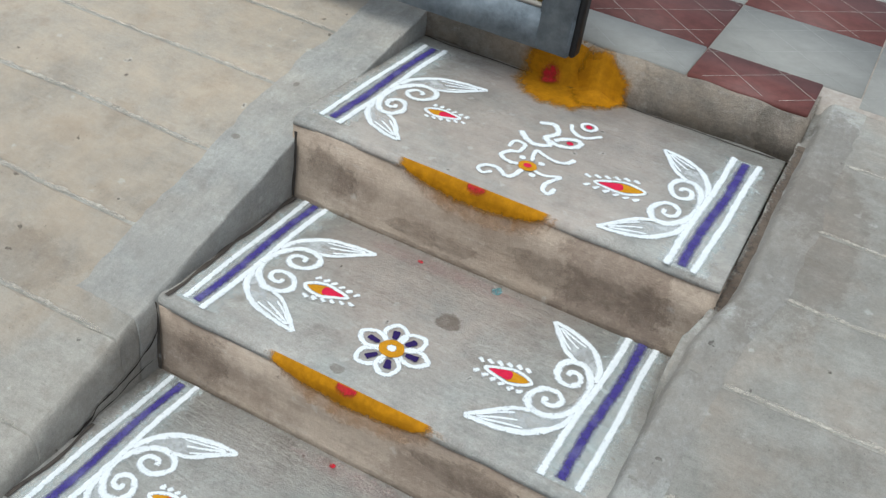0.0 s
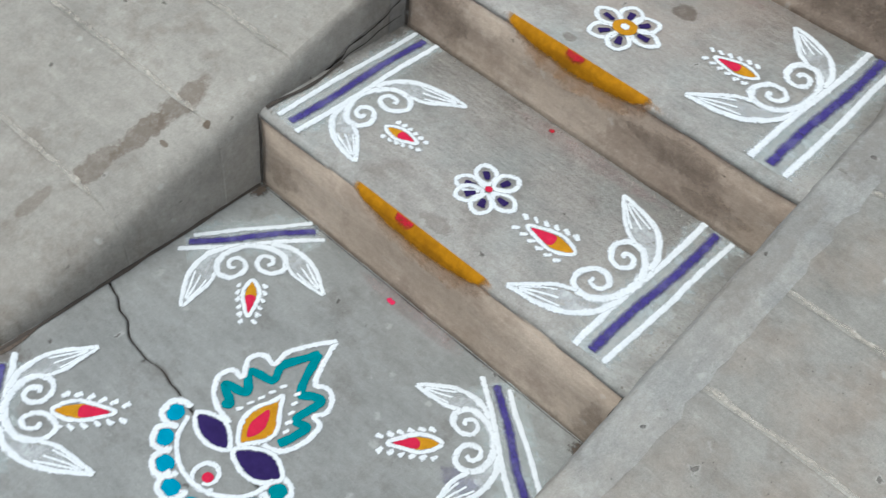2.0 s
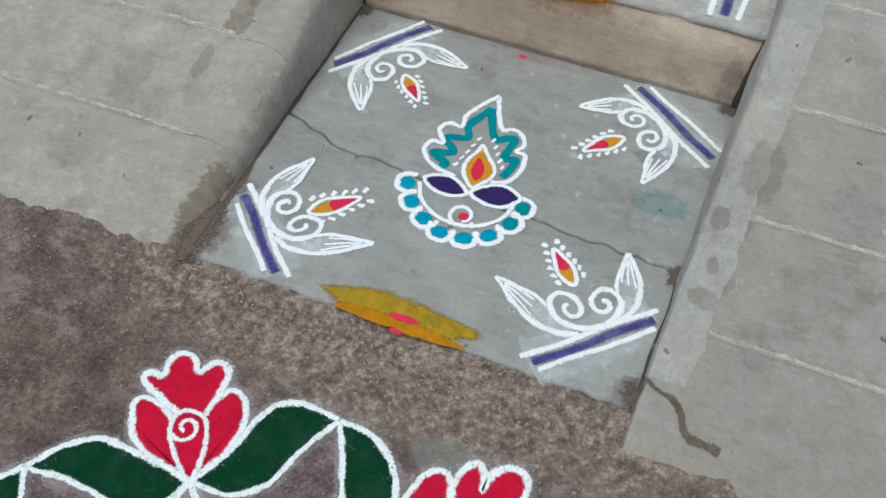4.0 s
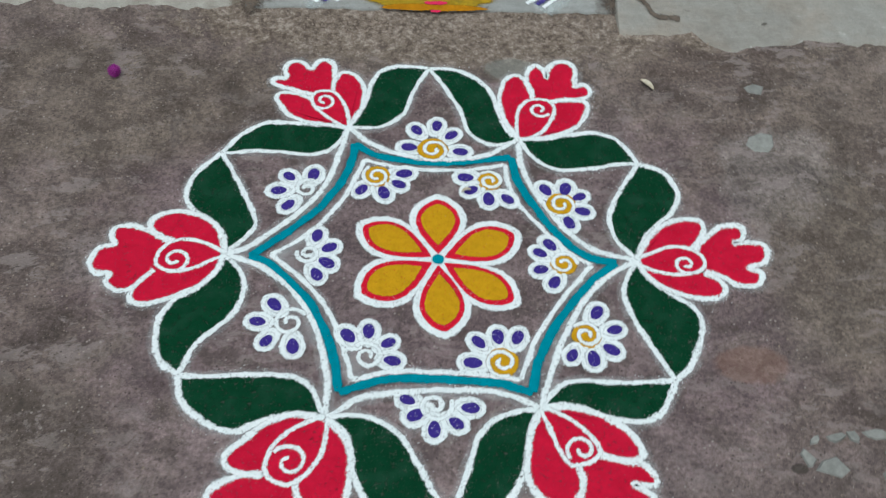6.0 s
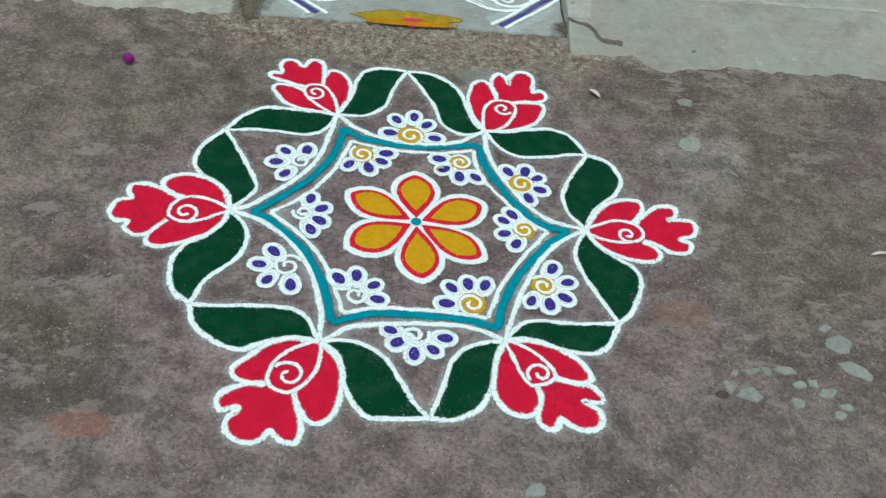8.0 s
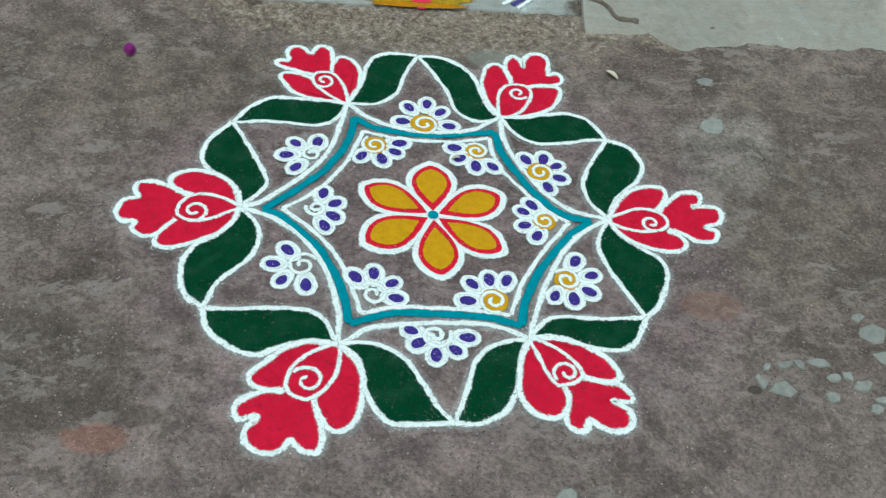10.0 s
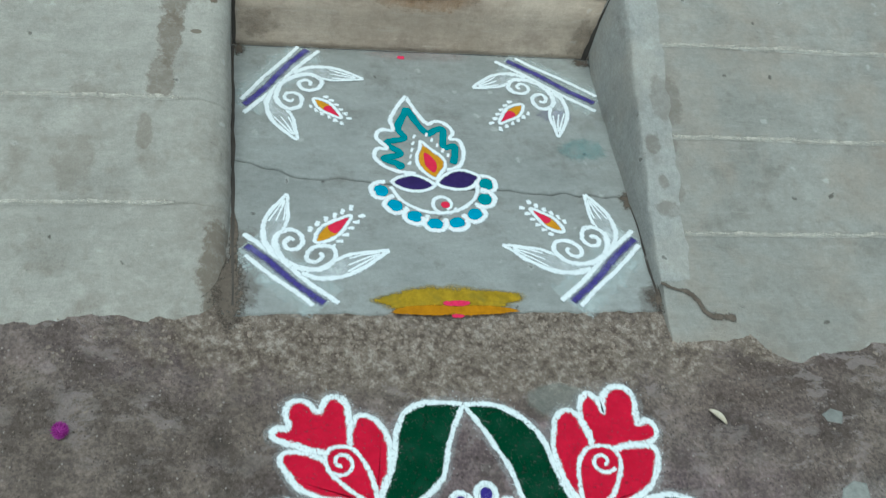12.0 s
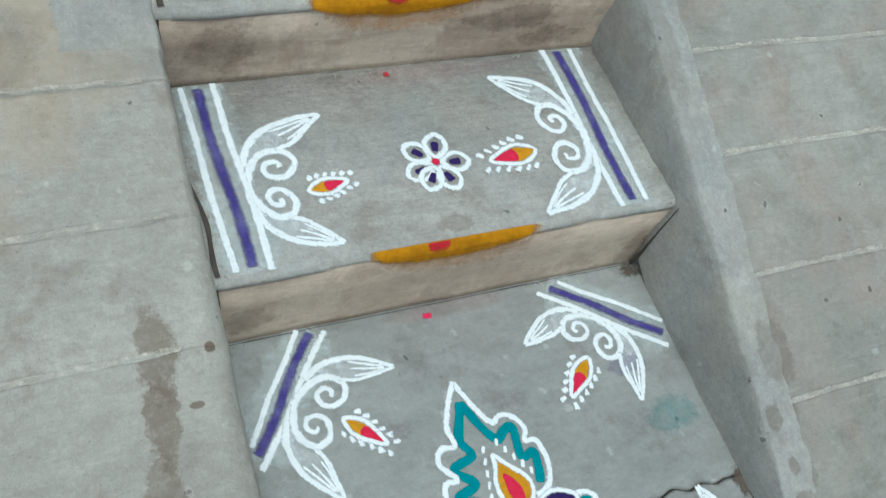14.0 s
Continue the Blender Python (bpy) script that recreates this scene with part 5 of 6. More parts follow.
OUTS = [(365, 219), (-13, 467), (-387, 233), (-399, -230), (15, -450), (364, -234)]
trail = []


def mm(*points):
    """Places on the plan, given in millimetres from the rangoli's middle."""
    return [RC + Vector(p) / 1000 for p in points]


def star_side(art, k, outer, band, inner):
    """One bowed side of the star: a teal band between two white lines."""
    edge = mm(TIPS[k], *outer, TIPS[(k + 1) % 6])
    line = Paint(DUST + 0.0012).stroke(edge, 0.0125, wobble=0.16).stroke(mm(*inner), 0.0105, wobble=0.16).done("star_side", CHALK, art)
    trail.extend((edge, mm(*inner)))
    Paint(DUST + 0.0002).stroke(edge, 0.026, high=0.0002).stroke(mm(*inner), 0.02, high=0.0002).done("dust", POWDER_HALO, line, "thin white powder dust")
    Paint(DUST + 0.0008).stroke(mm(*band), 0.0155, wobble=0.1).done("teal_band", TEALP, line, "teal powder band")


def green_leaf(art, k, o, inner, outer):
    """A green leaf from a star tip to an outer joint, between two white lines."""
    one, two = mm(TIPS[k], *inner, OUTS[o]), mm(TIPS[k], *outer, OUTS[o])
    leaf = Paint(DUST + 0.0012).stroke(one, 0.0105, wobble=0.16).stroke(two, 0.0118, wobble=0.16).done("leaf", CHALK, art)
    trail.extend((one, two))
    Paint(DUST + 0.0001).stroke(one, 0.023, high=0.0002).stroke(two, 0.025, high=0.0002).done("dust", POWDER_HALO, leaf, "thin white powder dust")
    Paint(DUST + 0.0004).between(one, two, 0.03).done("leaf_fill", GREEN, leaf, "dark green powder leaf")


def lotus(art, k, wing, other_wing, bud, spiral, crown):
    """A crimson lotus on a star tip: two side petals, a bud with a curl and a three-lobed crown."""
    lines = Paint(DUST + 0.0014)
    tip = mm(TIPS[k])[0]
    heart = mm(*bud)
    centre, radius, start, sense = spiral
    lines.stroke([tip] + heart, 0.0088, True, wobble=0.12)
    lines.stroke(mm(*crown), 0.0125, wobble=0.16)
    lines.stroke(curl(mm(centre)[0], radians(start), radius / 1000, 1.15, sense, 0.2), 0.0078, wobble=0.12)
    for side in (wing, other_wing):
        lines.stroke([tip] + mm(*side), 0.012, wobble=0.16)
        trail.append([tip] + mm(*side))
    trail.append(mm(*crown))
    flower = lines.done("lotus", CHALK, art)
    Paint(DUST + 0.0001).stroke(mm(*crown), 0.025, high=0.0002).stroke([tip] + mm(*wing), 0.024, high=0.0002).stroke([tip] + mm(*other_wing), 0.024, high=0.0002).done("dust", POWDER_HALO, flower, "thin white powder dust")
    middle = sum(heart, Vector((0, 0))) / len(heart)
    for side in (wing, other_wing):
        pts = mm(*side)
        near = min(range(len(heart)), key=lambda n: (heart[n] - pts[-1]).length)
        back = heart[near::-1] if near < len(heart) / 2 else heart[near:]
        back = [p.lerp(middle, 0.12) for p in back if (p - pts[-1]).length > 0.012]
        Paint(DUST + 0.0006).pour([tip] + pts + back).done("petal", CRIMSON, flower, "crimson powder petal")
    Paint(DUST + 0.0009).pour([tip] + heart).done("bud", CRIMSON, flower, "crimson powder bud")
    top = mm(*crown)
    Paint(DUST + 0.0005).pour(top + [middle.lerp((top[0] + top[-1]) / 2, 0.6)]).done("crown", CRIMSON, flower, "crimson three-lobed crown")


def oval(centre, way, long, wide):
    side = Vector((-way.y, way.x))
    return [centre + way * long * math.cos(k * math.tau / 8) + side * wide * math.sin(k * math.tau / 8) * (1 + 0.12 * math.cos(k * math.tau / 8)) for k in range(8)]


def fan(art, centre, radius, start, sense, gold, dashes):
    """A small fan of white petals with violet dashes round a curl."""
    c = mm(centre)[0]
    r = radius / 1000
    spiral = Paint(DUST + 0.0022).stroke(curl(c, radians(start), r, 1.5, sense, 0.18), 0.0078 if gold else 0.0088, wobble=0.12).done("fan_curl", CHALK, art)
    Paint(DUST + 0.0002).fill([c + turned(45 * k) * 0.06 for k in range(8)], 0.03).done("dust", POWDER_HALO, spiral, "thin white powder dust")
    if gold:
        Paint(DUST + 0.0018).fill([c + turned(60 * k) * r * 0.98 for k in range(6)], 0.004).done("fan_heart", OCHREP, spiral, "ochre powder heart")
    for n, p in enumerate(mm(*dashes)):
        way = (p - c).normalized()
        way = (way + Vector((-way.y, way.x)) * 0.3 * wave(p.x, p.y, 30, n)).normalized()
        grow = 1 + 0.22 * wave(p.x, p.y, 40, 3)
        white = Paint(DUST + 0.001)
        ring = oval(p - way * 0.003, way, 0.023 * grow, 0.0155 * grow)
        white.stroke(ring, 0.0102, True, wobble=0.14)
        white.fill(ring, 0.003, 0.0002)
        petal = white.done("fan_petal", CHALK, spiral)
        Paint(DUST + 0.0022).fill(oval(p, way, 0.0142 * grow, 0.0094 * grow), 0.002).done("fan_dash", VIOLET, petal, "violet powder dash")


def rangoli():
    art = thing("rangoli", "large six-pointed powder rangoli with red lotuses and green leaves", "rangoli")
    star_side(art, 0, [(266, 19), (223, 59), (188, 118), (161, 178), (151, 231)],
              [(299, -8), (253, 5), (210, 47), (171, 113), (145, 172), (135, 232)],
              [(257, -13), (215, 20), (178, 68), (145, 115), (126, 167), (123, 214)])
    star_side(art, 1, [(96, 239), (41, 226), (-13, 225), (-64, 235), (-115, 258)],
              [(135, 232), (84, 225), (29, 218), (-35, 218), (-107, 232), (-149, 261)],
              [(123, 214), (86, 205), (48, 199), (-16, 199), (-78, 206), (-131, 221)])
    star_side(art, 2, [(-175, 238), (-193, 168), (-223, 115), (-270, 62), (-320, 17)],
              [(-149, 261), (-152, 221), (-171, 163), (-209, 102), (-261, 46), (-313, 0)],
              [(-131, 221), (-143, 181), (-162, 130), (-199, 72), (-242, 28), (-279, 3)])
    star_side(art, 3, [(-302, -16), (-265, -42), (-229, -82), (-199, -131), (-181, -190), (-171, -245)],
              [(-313, 0), (-281, -13), (-248, -47), (-206, -96), (-179, -151), (-162, -203), (-153, -257)],
              [(-279, 3), (-250, -21), (-218, -53), (-187, -92), (-163, -141), (-146, -188), (-134, -236)])
    star_side(art, 4, [(-125, -271), (-79, -260), (-24, -255), (22, -254), (67, -254), (112, -264)],
              [(-153, -257), (-85, -236), (-30, -233), (34, -236), (88, -240), (142, -256)],
              [(-134, -236), (-84, -224), (-38, -221), (17, -223), (63, -226), (124, -234)])
    star_side(art, 5, [(170, -226), (191, -171), (216, -120), (246, -74), (285, -33)],
              [(142, -256), (154, -202), (180, -146), (211, -99), (251, -49), (299, -8)],
              [(124, -234), (138, -200), (156, -156), (180, -116), (214, -67), (257, -13)])
    green_leaf(art, 3, 2, [(-326, 36), (-311, 65), (-317, 94), (-337, 137), (-362, 188)], [(-361, 36), (-382, 70), (-412, 93), (-431, 115), (-435, 149), (-422, 189)])
    green_leaf(art, 2, 2, [(-172, 275), (-195, 244), (-233, 232), (-284, 238), (-336, 238)], [(-208, 309), (-261, 311), (-314, 311), (-356, 280)])
    green_leaf(art, 2, 1, [(-117, 302), (-84, 315), (-59, 346), (-41, 406)], [(-150, 330), (-132, 373), (-124, 421), (-104, 458), (-63, 472)])
    green_leaf(art, 1, 1, [(122, 264), (90, 267), (59, 297), (46, 349), (16, 417)], [(133, 302), (118, 343), (108, 393), (81, 437), (38, 463)])
    green_leaf(art, 1, 0, [(172, 237), (200, 211), (230, 201), (286, 208), (332, 218)], [(201, 280), (248, 292), (304, 295), (339, 273)])
    green_leaf(art, 0, 0, [(307, 38), (298, 80), (308, 121), (334, 169)], [(352, 40), (375, 72), (407, 102), (426, 139), (421, 179), (401, 205)])
    green_leaf(art, 0, 5, [(309, -48), (305, -86), (320, -136), (342, -186)], [(350, -39), (382, -71), (415, -96), (423, -134), (406, -181), (387, -214)])
    green_leaf(art, 5, 5, [(174, -254), (200, -238), (238, -236), (294, -238)], [(191, -281), (226, -289), (269, -304), (305, -305), (332, -292), (353, -261)])
    green_leaf(art, 5, 4, [(111, -291), (76, -308), (55, -337), (40, -380), (27, -418)], [(135, -319), (127, -359), (119, -389), (99, -425), (69, -446), (42, -452)])
    green_leaf(art, 4, 4, [(-136, -296), (-93, -306), (-60, -330), (-35, -372), (-12, -418)], [(-140, -336), (-130, -372), (-122, -402), (-103, -437), (-80, -453), (-34, -453)])
    green_leaf(art, 4, 3, [(-179, -286), (-194, -254), (-219, -233), (-255, -228), (-308, -229), (-361, -232)], [(-223, -297), (-267, -310), (-298, -325), (-328, -319), (-361, -300), (-387, -270)])
    green_leaf(art, 3, 3, [(-326, -30), (-315, -67), (-323, -107), (-346, -139), (-378, -175)], [(-368, -38), (-392, -68), (-424, -92), (-441, -124), (-442, -163), (-431, -202)])
    lotus(art, 0, [(361, 46), (389, 75), (425, 89), (456, 86), (459, 65), (447, 42), (432, 24)], [(346, -32), (371, -57), (402, -72), (435, -80), (465, -73), (474, -58), (467, -40), (443, -27)],
          [(369, 18), (403, 29), (433, 22), (449, 4), (445, -16), (425, -27), (388, -30), (354, -20)], ((417, -8), 20, -75, -1),
          [(435, 21), (462, 50), (487, 72), (513, 78), (528, 68), (523, 47), (507, 38), (528, 40), (554, 38), (562, 20), (550, -3), (524, -15), (540, -25), (536, -44), (520, -53), (495, -51), (479, -36), (446, -22)])
    lotus(art, 1, [(135, 310), (122, 351), (123, 400), (136, 437), (154, 451), (171, 441), (182, 412), (184, 386)], [(191, 281), (232, 293), (264, 314), (283, 345), (287, 374), (266, 384), (237, 382), (217, 377)],
          [(152, 332), (160, 364), (180, 383), (209, 384), (223, 370), (221, 342), (204, 307), (183, 288)], ((196, 357), 21, -29, -1),
          [(185, 389), (176, 434), (181, 466), (197, 481), (212, 465), (216, 444), (222, 472), (240, 491), (263, 489), (275, 464), (269, 423), (286, 428), (298, 413), (291, 394), (266, 386), (226, 381)])
    lotus(art, 2, [(-143, 342), (-135, 389), (-145, 431), (-166, 450), (-185, 448), (-195, 422), (-194, 399)], [(-202, 308), (-239, 315), (-271, 330), (-291, 355), (-301, 380), (-293, 392), (-274, 393), (-247, 383), (-233, 375)],
          [(-167, 344), (-177, 372), (-192, 393), (-214, 399), (-230, 391), (-235, 376), (-227, 354), (-206, 332), (-186, 315)], ((-211, 372), 22, -137, 1),
          [(-233, 387), (-257, 395), (-290, 406), (-311, 418), (-309, 432), (-287, 434), (-291, 455), (-287, 474), (-271, 481), (-254, 474), (-241, 460), (-226, 482), (-207, 482), (-196, 466), (-194, 435), (-196, 403)])
    lotus(art, 3, [(-361, 40), (-382, 70), (-416, 91), (-450, 93), (-479, 82), (-486, 65), (-478, 47), (-459, 35), (-440, 31)], [(-364, -32), (-387, -60), (-419, -80), (-451, -95), (-478, -99), (-493, -90), (-494, -73), (-482, -51), (-464, -30)],
          [(-387, 25), (-421, 33), (-449, 26), (-464, 2), (-464, -20), (-448, -30), (-429, -33), (-401, -26), (-378, -12)], ((-435, -9), 25, -76, 1),
          [(-450, 26), (-471, 42), (-497, 56), (-521, 62), (-542, 57), (-547, 38), (-538, 21), (-561, 15), (-571, -6), (-570, -24), (-558, -37), (-537, -39), (-538, -58), (-520, -73), (-502, -72), (-491, -65)])
    lotus(art, 4, [(-193, -297), (-223, -297), (-259, -314), (-290, -340), (-310, -362), (-310, -377), (-296, -388), (-275, -393), (-253, -394)], [(-143, -326), (-129, -362), (-131, -401), (-137, -438), (-151, -459), (-172, -466), (-188, -455), (-199, -436), (-207, -408)],
          [(-168, -328), (-172, -358), (-187, -385), (-205, -402), (-222, -408), (-242, -401), (-251, -388), (-251, -369), (-242, -345), (-221, -323), (-194, -308)], ((-218, -373), 28, 148, -1),
          [(-252, -393), (-280, -394), (-305, -401), (-323, -413), (-330, -430), (-321, -445), (-294, -441), (-309, -462), (-310, -482), (-296, -499), (-272, -506), (-252, -499), (-240, -482), (-229, -495), (-216, -503), (-200, -503), (-192, -486), (-193, -463), (-201, -435)])
    lotus(art, 5, [(187, -279), (222, -286), (255, -302), (282, -324), (296, -352), (294, -365), (275, -370), (249, -364), (233, -358)], [(135, -319), (127, -360), (125, -394), (135, -420), (153, -436), (178, -439), (196, -426), (204, -403), (199, -379)],
          [(183, -295), (211, -317), (228, -339), (233, -358), (220, -371), (201, -377), (188, -376), (175, -354), (164, -322)], ((208, -352), 24, -138, -1),
          [(232, -362), (257, -368), (292, -375), (309, -394), (305, -408), (277, -407), (301, -423), (303, -447), (291, -460), (268, -463), (248, -456), (234, -442), (227, -460), (212, -464), (197, -453), (195, -431)])
    fan(art, (-7, 248), 30, -150, 1, True, [(-50, 254), (-36, 297), (1, 309), (27, 285), (43, 244)])
    fan(art, (217, 120), 28, -142, 1, True, [(192, 153), (227, 156), (250, 138), (253, 105), (227, 79)])
    fan(art, (234, -153), 25, 143, -1, True, [(255, -109), (280, -142), (271, -179), (241, -196), (208, -190)])
    fan(art, (-8, -281), 27, 24, -1, False, [(-49, -271), (-36, -296), (-9, -320), (24, -310), (46, -284)])
    fan(art, (-236, -133), 28, 30, 1, False, [(-263, -98), (-287, -131), (-270, -167), (-228, -177)])
    fan(art, (-228, 150), 22, 24, 1, False, [(-219, 183), (-261, 178), (-277, 145), (-258, 112)])
    fan(art, (-107, 181), 26, 119, 1, True, [(-59, 188), (-68, 163), (-94, 143), (-133, 149)])
    fan(art, (94, 173), 23, 135, -1, True, [(51, 181), (60, 151), (90, 131), (123, 131)])
    fan(art, (210, -10), 24, -5, 1, True, [(190, 29), (172, 12), (171, -23), (192, -49)])
    fan(art, (98, -203), 27, -66, -1, True, [(52, -205), (62, -167), (93, -157), (124, -158)])
    fan(art, (-112, -194), 26, 141, -1, False, [(-143, -157), (-111, -148), (-80, -170), (-73, -202)])
    fan(art, (-216, 6), 19, 164, 1, False, [(-204, 44), (-182, 19), (-185, -13), (-200, -37)])
    # middle flower
    hub = RC + Vector((0, -0.004))
    for a, r, w in ((89.4, 0.1405, 0.049), (23.1, 0.15, 0.047), (-34.6, 0.1555, 0.042), (-86.6, 0.152, 0.047), (-150.5, 0.151, 0.05), (151, 0.153, 0.044)):
        way = turned(a)
        big = Paint(DUST + 0.0006).fill(drop_shape(hub, way, r + 0.006, w * 1.04, 1.4, 22, 0.65), 0.004).done("petal", CHALK, art)
        Paint(DUST + 0.0016).fill(drop_shape(hub + way * 0.012, way, r - 0.02, w * 0.78, 1.4, 22, 0.65), 0.003).done("petal_rim", SCARLET, big, "scarlet powder rim")
        Paint(DUST + 0.0026).fill(drop_shape(hub + way * 0.031, way, r - 0.05, w * 0.61, 1.38, 22, 0.65), 0.003).done("petal_fill", OCHREP, big, "ochre powder petal")
    Paint(DUST + 0.0032).fill([hub + turned(60 * k) * 0.0105 for k in range(6)], 0.002).done("heart", TEALP, art, "teal heart dot")


rangoli()


def spilt_crumbs():
    """Grains of white powder that fell beside the lines."""
    rng = random.Random(3)
    verts, faces = [], []
    for line in trail:
        pts = smooth_line(line, 0.01)
        for p in pts:
            for _ in range(5):
                far = rng.gauss(0, 0.011)
                a = rng.uniform(0, math.tau)
                x, y, s = p.x + far * math.cos(a), p.y + far * math.sin(a), rng.uniform(0.0003, 0.0009)
                k = len(verts)
                z = DUST + 0.0004
                verts += [(x - s, y - s * 0.6, z), (x + s, y - s, z), (x + s * 0.8, y + s, z), (x - s, y + s * 0.7, z), (x, y, z + s)]
                faces += [(k, k + 1, k + 4), (k + 1, k + 2, k + 4), (k + 2, k + 3, k + 4), (k + 3, k, k + 4)]
    me = bpy.data.meshes.new("powder_crumbs")
    me.from_pydata(verts, [], faces)
    me.materials.append(GRAIN)
    tagged(new("powder_crumbs", me), "white powder grains spilt beside the rangoli lines", "powder", kind="stuff")


spilt_crumbs()


# ---- loose things on the earth ----
def chip(x, y, rx, ry, turn, seed, high=0.006):
    """A flat broken stone sunk in the earth."""
    bm = bmesh.new()
    rng = random.Random(seed)
    n = rng.randint(5, 7)
    angles = sorted((math.tau * (k + rng.uniform(-0.3, 0.3)) / n) for k in range(n))
    rings = []
    for grow, z in ((1.05, -0.012), (1.0, high - 0.0025), (0.86, high)):
        rings.append([bm.verts.new((rx * grow * math.cos(a) * (0.85 + 0.3 * rng.random()) if grow == 1.05 else 0, 0, z)) for a in angles])
    radii = [rng.uniform(0.7, 1.2) for _ in angles]
    for ring, (grow, z) in zip(rings, ((1.05, -0.012), (1.0, high - 0.0025), (0.86, high))):
        for v, a, r in zip(ring, angles, radii):
            px, py = rx * r * grow * math.cos(a), ry * r * grow * math.sin(a)
            v.co = (x + px * math.cos(turn) - py * math.sin(turn), y + px * math.sin(turn) + py * math.cos(turn), EARTH + z + rng.uniform(-0.0008, 0.0008))
    for r, s in zip(rings, rings[1:]):
        for j in range(n):
            bm.faces.new((r[j], r[(j + 1) % n], s[(j + 1) % n], s[j]))
    bm.faces.new(rings[-1])
    bmesh.ops.recalc_face_normals(bm, faces=bm.faces)
    return tagged(part("stone", bm, STONE, smooth=False), "flat grey-green broken stone set in the earth", "stone", "stones in the earth")


for i, (x, y, rx, ry, turn) in enumerate(((0.81, -0.882, 0.03, 0.022, 0.2), (0.79, -0.845, 0.016, 0.01, 0.3), (0.83, -0.94, 0.036, 0.015, -0.5), (0.61, -1.0, 0.026, 0.018, -0.2), (0.575, -0.985, 0.014, 0.017, 0.3), (0.592, -0.955, 0.012, 0.008, 0.9),
                                          (0.625, -0.95, 0.018, 0.008, 0.2), (0.652, -0.948, 0.013, 0.01, 0), (0.69, -0.945, 0.024, 0.009, 0.05), (0.707, -0.975, 0.013, 0.011, 0.4), (0.731, -0.972, 0.014, 0.01, -0.2), (0.692, -1.013, 0.013, 0.014, 0.3), (0.755, -0.992, 0.02, 0.015, 0.2),
                                          (0.763, -1.035, 0.012, 0.011, 0.1), (0.78, -1.02, 0.014, 0.01, -0.4), (0.215, -1.197, 0.02, 0.014, 0.3), (0.638, -0.342, 0.036, 0.028, 0.7), (0.655, -0.195, 0.024, 0.02, 0.2))):
    chip(x, y, rx, ry, turn, i + 11, 0.002 if i > 15 else 0.0035)


def build_gravel():
    """Grit and small pebbles, thickest along the slab's front edge."""
    rng = random.Random(5)
    verts, faces = [], []
    cube = [(-1, -1, -1), (1, -1, -1), (1, 1, -1), (-1, 1, -1), (-0.7, -0.7, 0.8), (0.7, -0.6, 1), (0.6, 0.7, 0.8), (-0.6, 0.6, 1)]
    quads = [(4, 5, 6, 7), (0, 1, 5, 4), (1, 2, 6, 5), (2, 3, 7, 6), (3, 0, 4, 7)]
    for i in range(9500):
        if i < 1600:
            x, y = rng.gauss(0.06, 0.26), -0.02 + rng.gauss(0, 0.045)
            s = rng.uniform(0.001, 0.0026) if i % 5 else rng.uniform(0.0024, 0.0045)
            if y > 0.022:
                continue
        else:
            x, y = rng.uniform(-1.2, 1.2), rng.uniform(-1.6, 0.02)
            s = rng.uniform(0.0006, 0.0013) if i % 9 else rng.uniform(0.001, 0.0028)
            if math.hypot(x - 0.03, y + 0.63) < 0.56:
                s *= 0.5
        turn = rng.uniform(0, 6.3)
        base = len(verts)
        sx, sy, sz = s * rng.uniform(0.7, 1.5), s * rng.uniform(0.7, 1.3), min(0.0018, s * rng.uniform(0.3, 0.7))
        z = earth_height(x, y)
        for a, b, c in cube:
            a, b = a * sx * rng.uniform(0.7, 1.2), b * sy * rng.uniform(0.7, 1.2)
            verts.append((x + a * math.cos(turn) - b * math.sin(turn), y + a * math.sin(turn) + b * math.cos(turn), z + c * sz))
        faces += [tuple(base + k for k in q) for q in quads]
    me = bpy.data.meshes.new("gravel")
    me.from_pydata(verts, [], faces)
    me.materials.append(PEBBLE)
    tagged(new("gravel", me), "fine grit and pebbles scattered on the earth", "gravel", kind="stuff")


build_gravel()


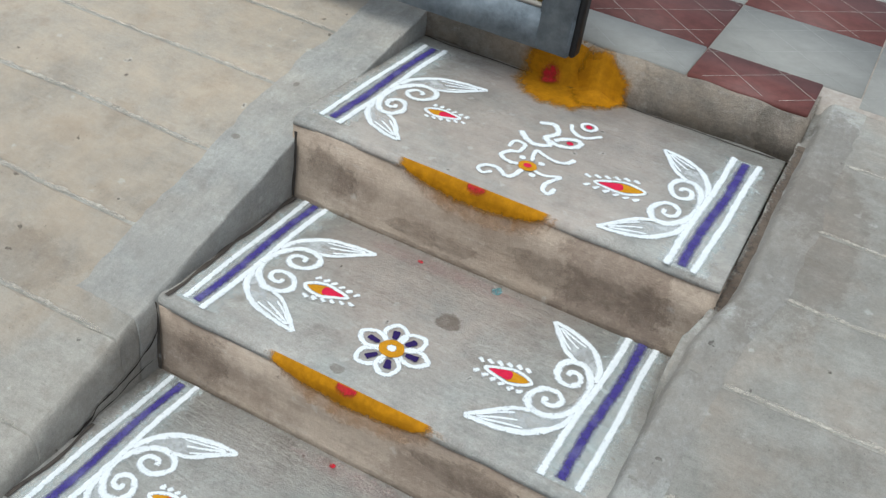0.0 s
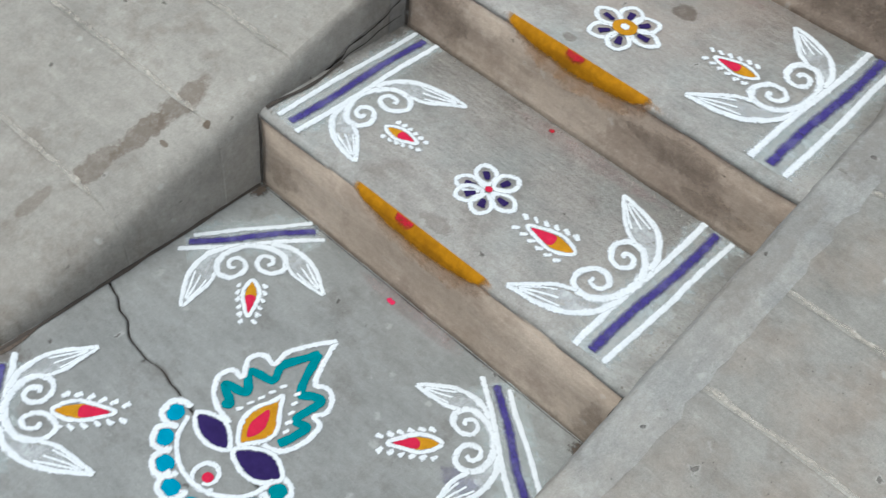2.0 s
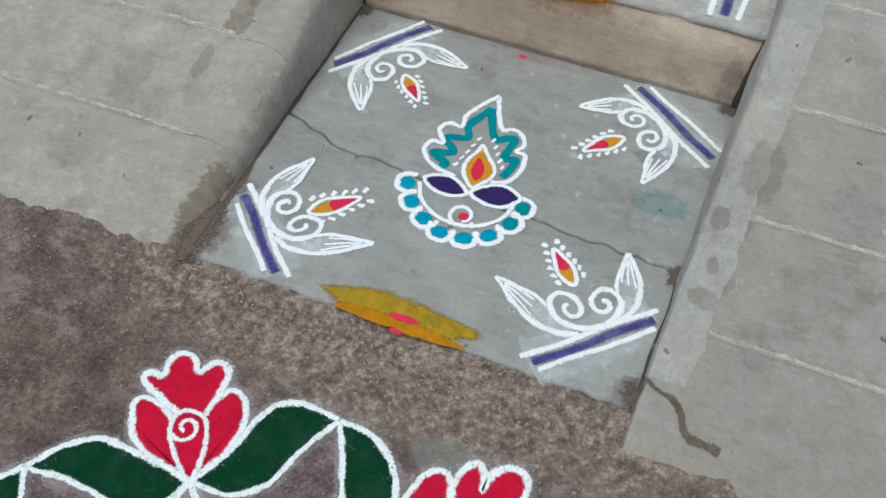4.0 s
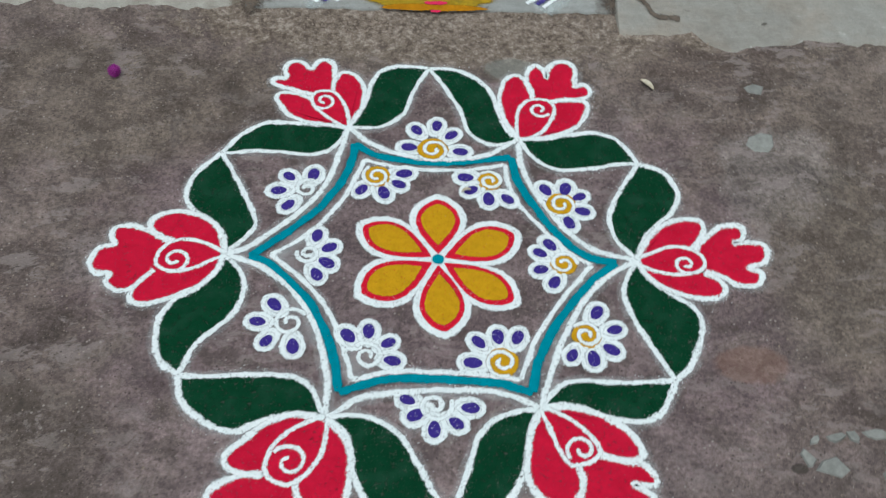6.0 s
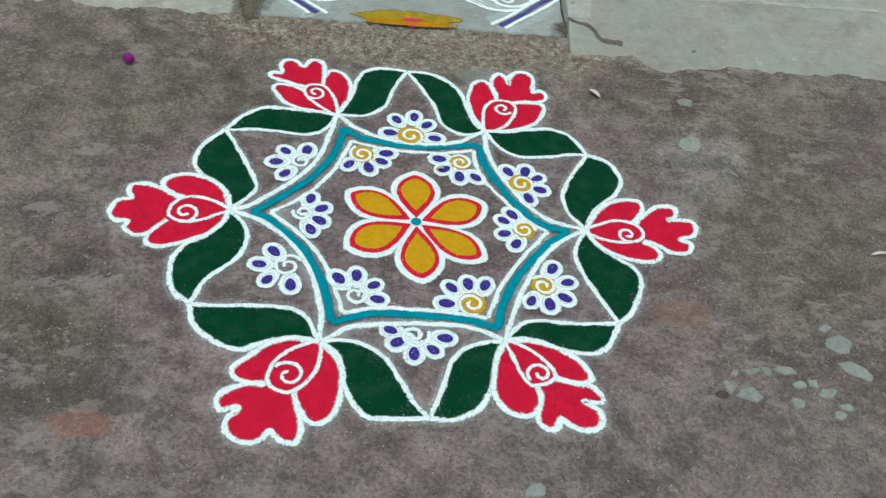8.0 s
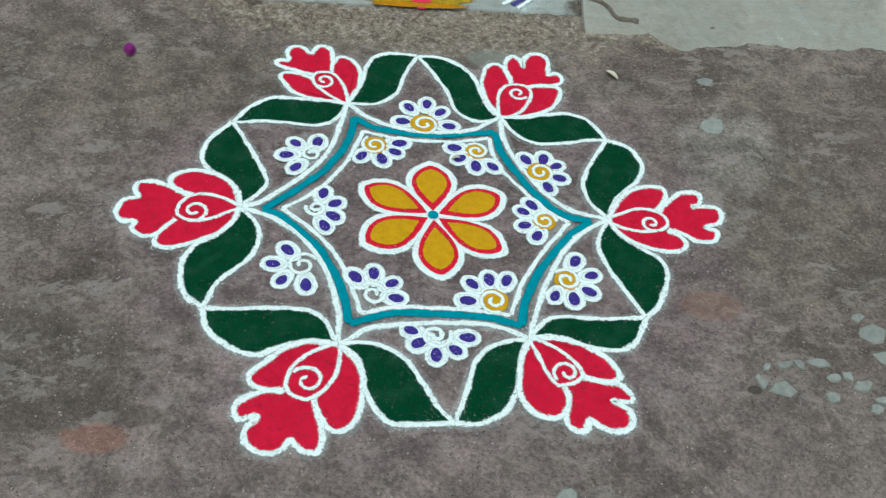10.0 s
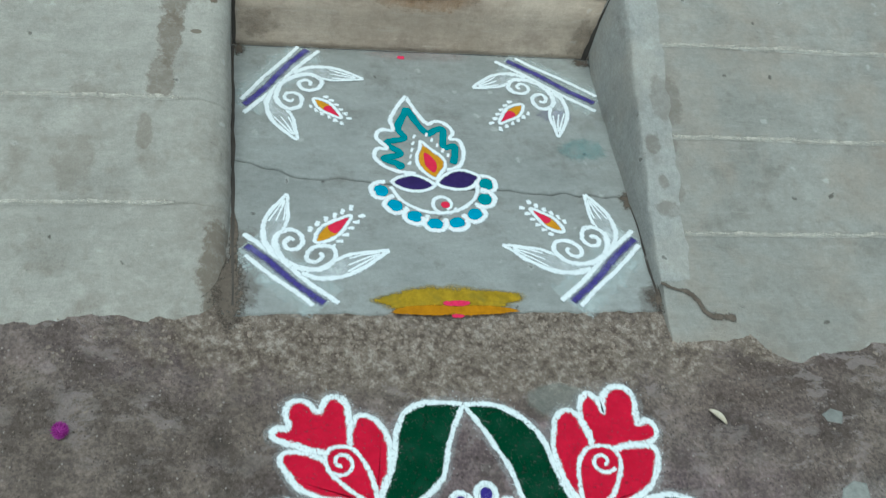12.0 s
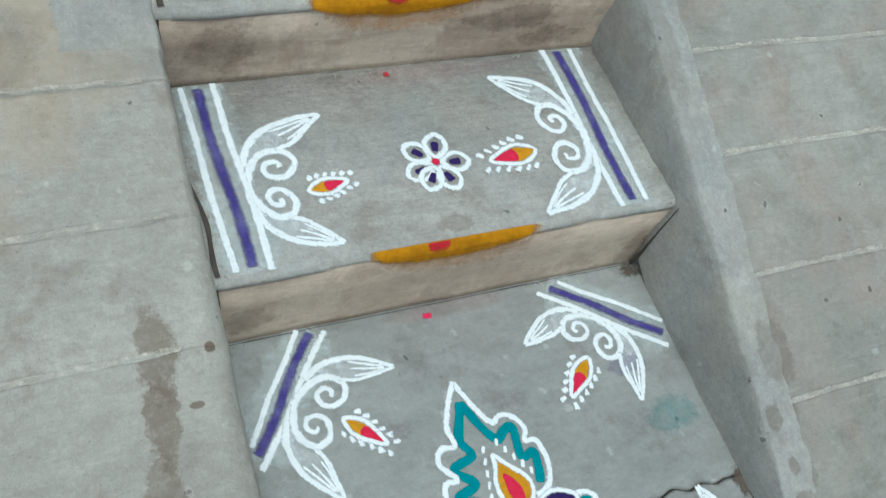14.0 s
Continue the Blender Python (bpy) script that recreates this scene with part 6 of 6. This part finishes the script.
def cement_crumbs():
    """Rough bits of mortar along the feet of the risers and the gaps beside the ramps."""
    rng = random.Random(8)
    verts, faces = [], []
    lines = [((-0.33, A_Y - 0.008, PAD_Z), (0.41, A_Y - 0.008, PAD_Z), 110), ((-0.335, B_Y - 0.009, A_Z), (0.42, B_Y - 0.009, A_Z), 190), ((-0.345, C_Y - 0.009, B_Z), (0.43, C_Y - 0.009, B_Z), 190), ((-0.35, TOP_Y - 0.022, C_Z), (0.44, TOP_Y - 0.022, C_Z), 190),
             ((-0.337, A_Y, A_Z), (-0.34, B_Y - 0.02, A_Z), 70), ((-0.345, B_Y, B_Z), (-0.35, C_Y - 0.02, B_Z), 70), ((0.415, A_Y, A_Z), (0.42, B_Y - 0.02, A_Z), 60), ((0.425, B_Y, B_Z), (0.43, C_Y - 0.02, B_Z), 60)]
    for a, c, count in lines:
        for _ in range(count):
            p = Vector(a).lerp(Vector(c), rng.random())
            along_x = abs(c[0] - a[0]) > 0.1
            stray = abs(rng.gauss(0, 0.009))
            x, y = (p.x, p.y - stray) if along_x else (p.x + (stray if p.x < 0 else -stray), p.y)
            s = rng.uniform(0.0007, 0.0026) if stray < 0.01 else rng.uniform(0.0005, 0.0013)
            turn, k = rng.uniform(0, 6.3), len(verts)
            for n in range(5):
                ang = turn + math.tau * n / 5
                r = s * rng.uniform(0.7, 1.5)
                verts.append((x + r * math.cos(ang), y + r * math.sin(ang), p.z - 0.0004))
            verts.append((x, y, p.z + s * rng.uniform(0.4, 0.9)))
            faces += [(k + n, k + (n + 1) % 5, k + 5) for n in range(5)]
    me = bpy.data.meshes.new("mortar_crumbs")
    me.from_pydata(verts, [], faces)
    me.materials.append(CEMENT_GRIT)
    tagged(new("mortar_crumbs", me), "crumbs of grey mortar along the feet of the risers", "mortar", kind="stuff")


cement_crumbs()


def globe_flower(x, y):
    """A round magenta blossom of many short pointed petals."""
    blossom = thing("flower_head", "small magenta globe flower lying on the earth", "flower")
    bm = bmesh.new()
    c = Vector((x, y, EARTH + 0.013))
    bmesh.ops.create_icosphere(bm, subdivisions=2, radius=0.0095, matrix=Matrix.Translation(c))
    part("core", bm, PETAL, blossom)
    bm = bmesh.new()
    for i in range(110):
        h = 1 - 2 * (i + 0.5) / 110
        a = i * 2.39996
        d = Vector((math.sqrt(1 - h * h) * math.cos(a), math.sqrt(1 - h * h) * math.sin(a), h))
        side = d.cross(Vector((0.3, 0.2, 0.9))).normalized() * 0.0022
        up = d.cross(side).normalized() * 0.0012
        base = c + d * 0.008
        vs = [bm.verts.new(base - side), bm.verts.new(base + side), bm.verts.new(base + d * 0.0062 + up), bm.verts.new(base + up * 2.2)]
        bm.faces.new((vs[0], vs[1], vs[2]))
        bm.faces.new((vs[1], vs[3], vs[2]))
        bm.faces.new((vs[3], vs[0], vs[2]))
    part("petals", bm, PETAL, blossom, smooth=False)


globe_flower(-0.58, -0.185)


def dry_leaf(x, y, length, width, turn, z=EARTH, label="dry pale leaf lying on the earth"):
    bm = bmesh.new()
    rows = []
    for i in range(13):
        s = i / 12
        w = width * math.sin(math.pi * min(1, s * 0.97 + 0.02)) ** 0.7
        row = []
        for k in (-1, -0.4, 0, 0.4, 1):
            px, py = length * (s - 0.5), w * k
            row.append((x + px * math.cos(turn) - py * math.sin(turn), y + px * math.sin(turn) + py * math.cos(turn), z + 0.003 + 0.004 * abs(k) + 0.004 * math.sin(s * 3.1)))
        rows.append(row)
    low = [[bm.verts.new(p) for p in r] for r in rows]
    high = [[bm.verts.new((p[0], p[1], p[2] + 0.0006)) for p in r] for r in rows]
    for sheet in (low, high):
        for r, s in zip(sheet, sheet[1:]):
            for j in range(4):
                bm.faces.new((r[j], r[j + 1], s[j + 1], s[j]))
    bmesh.ops.recalc_face_normals(bm, faces=bm.faces)
    return tagged(part("leaf", bm, STRAW), label, "leaf", "dry leaves")


dry_leaf(0.445, -0.192, 0.036, 0.006, -0.9)
dry_leaf(0.965, -0.65, 0.04, 0.004, 0.15)
dry_leaf(0.085, -0.476, 0.018, 0.003, 0.3, EARTH + 0.004)
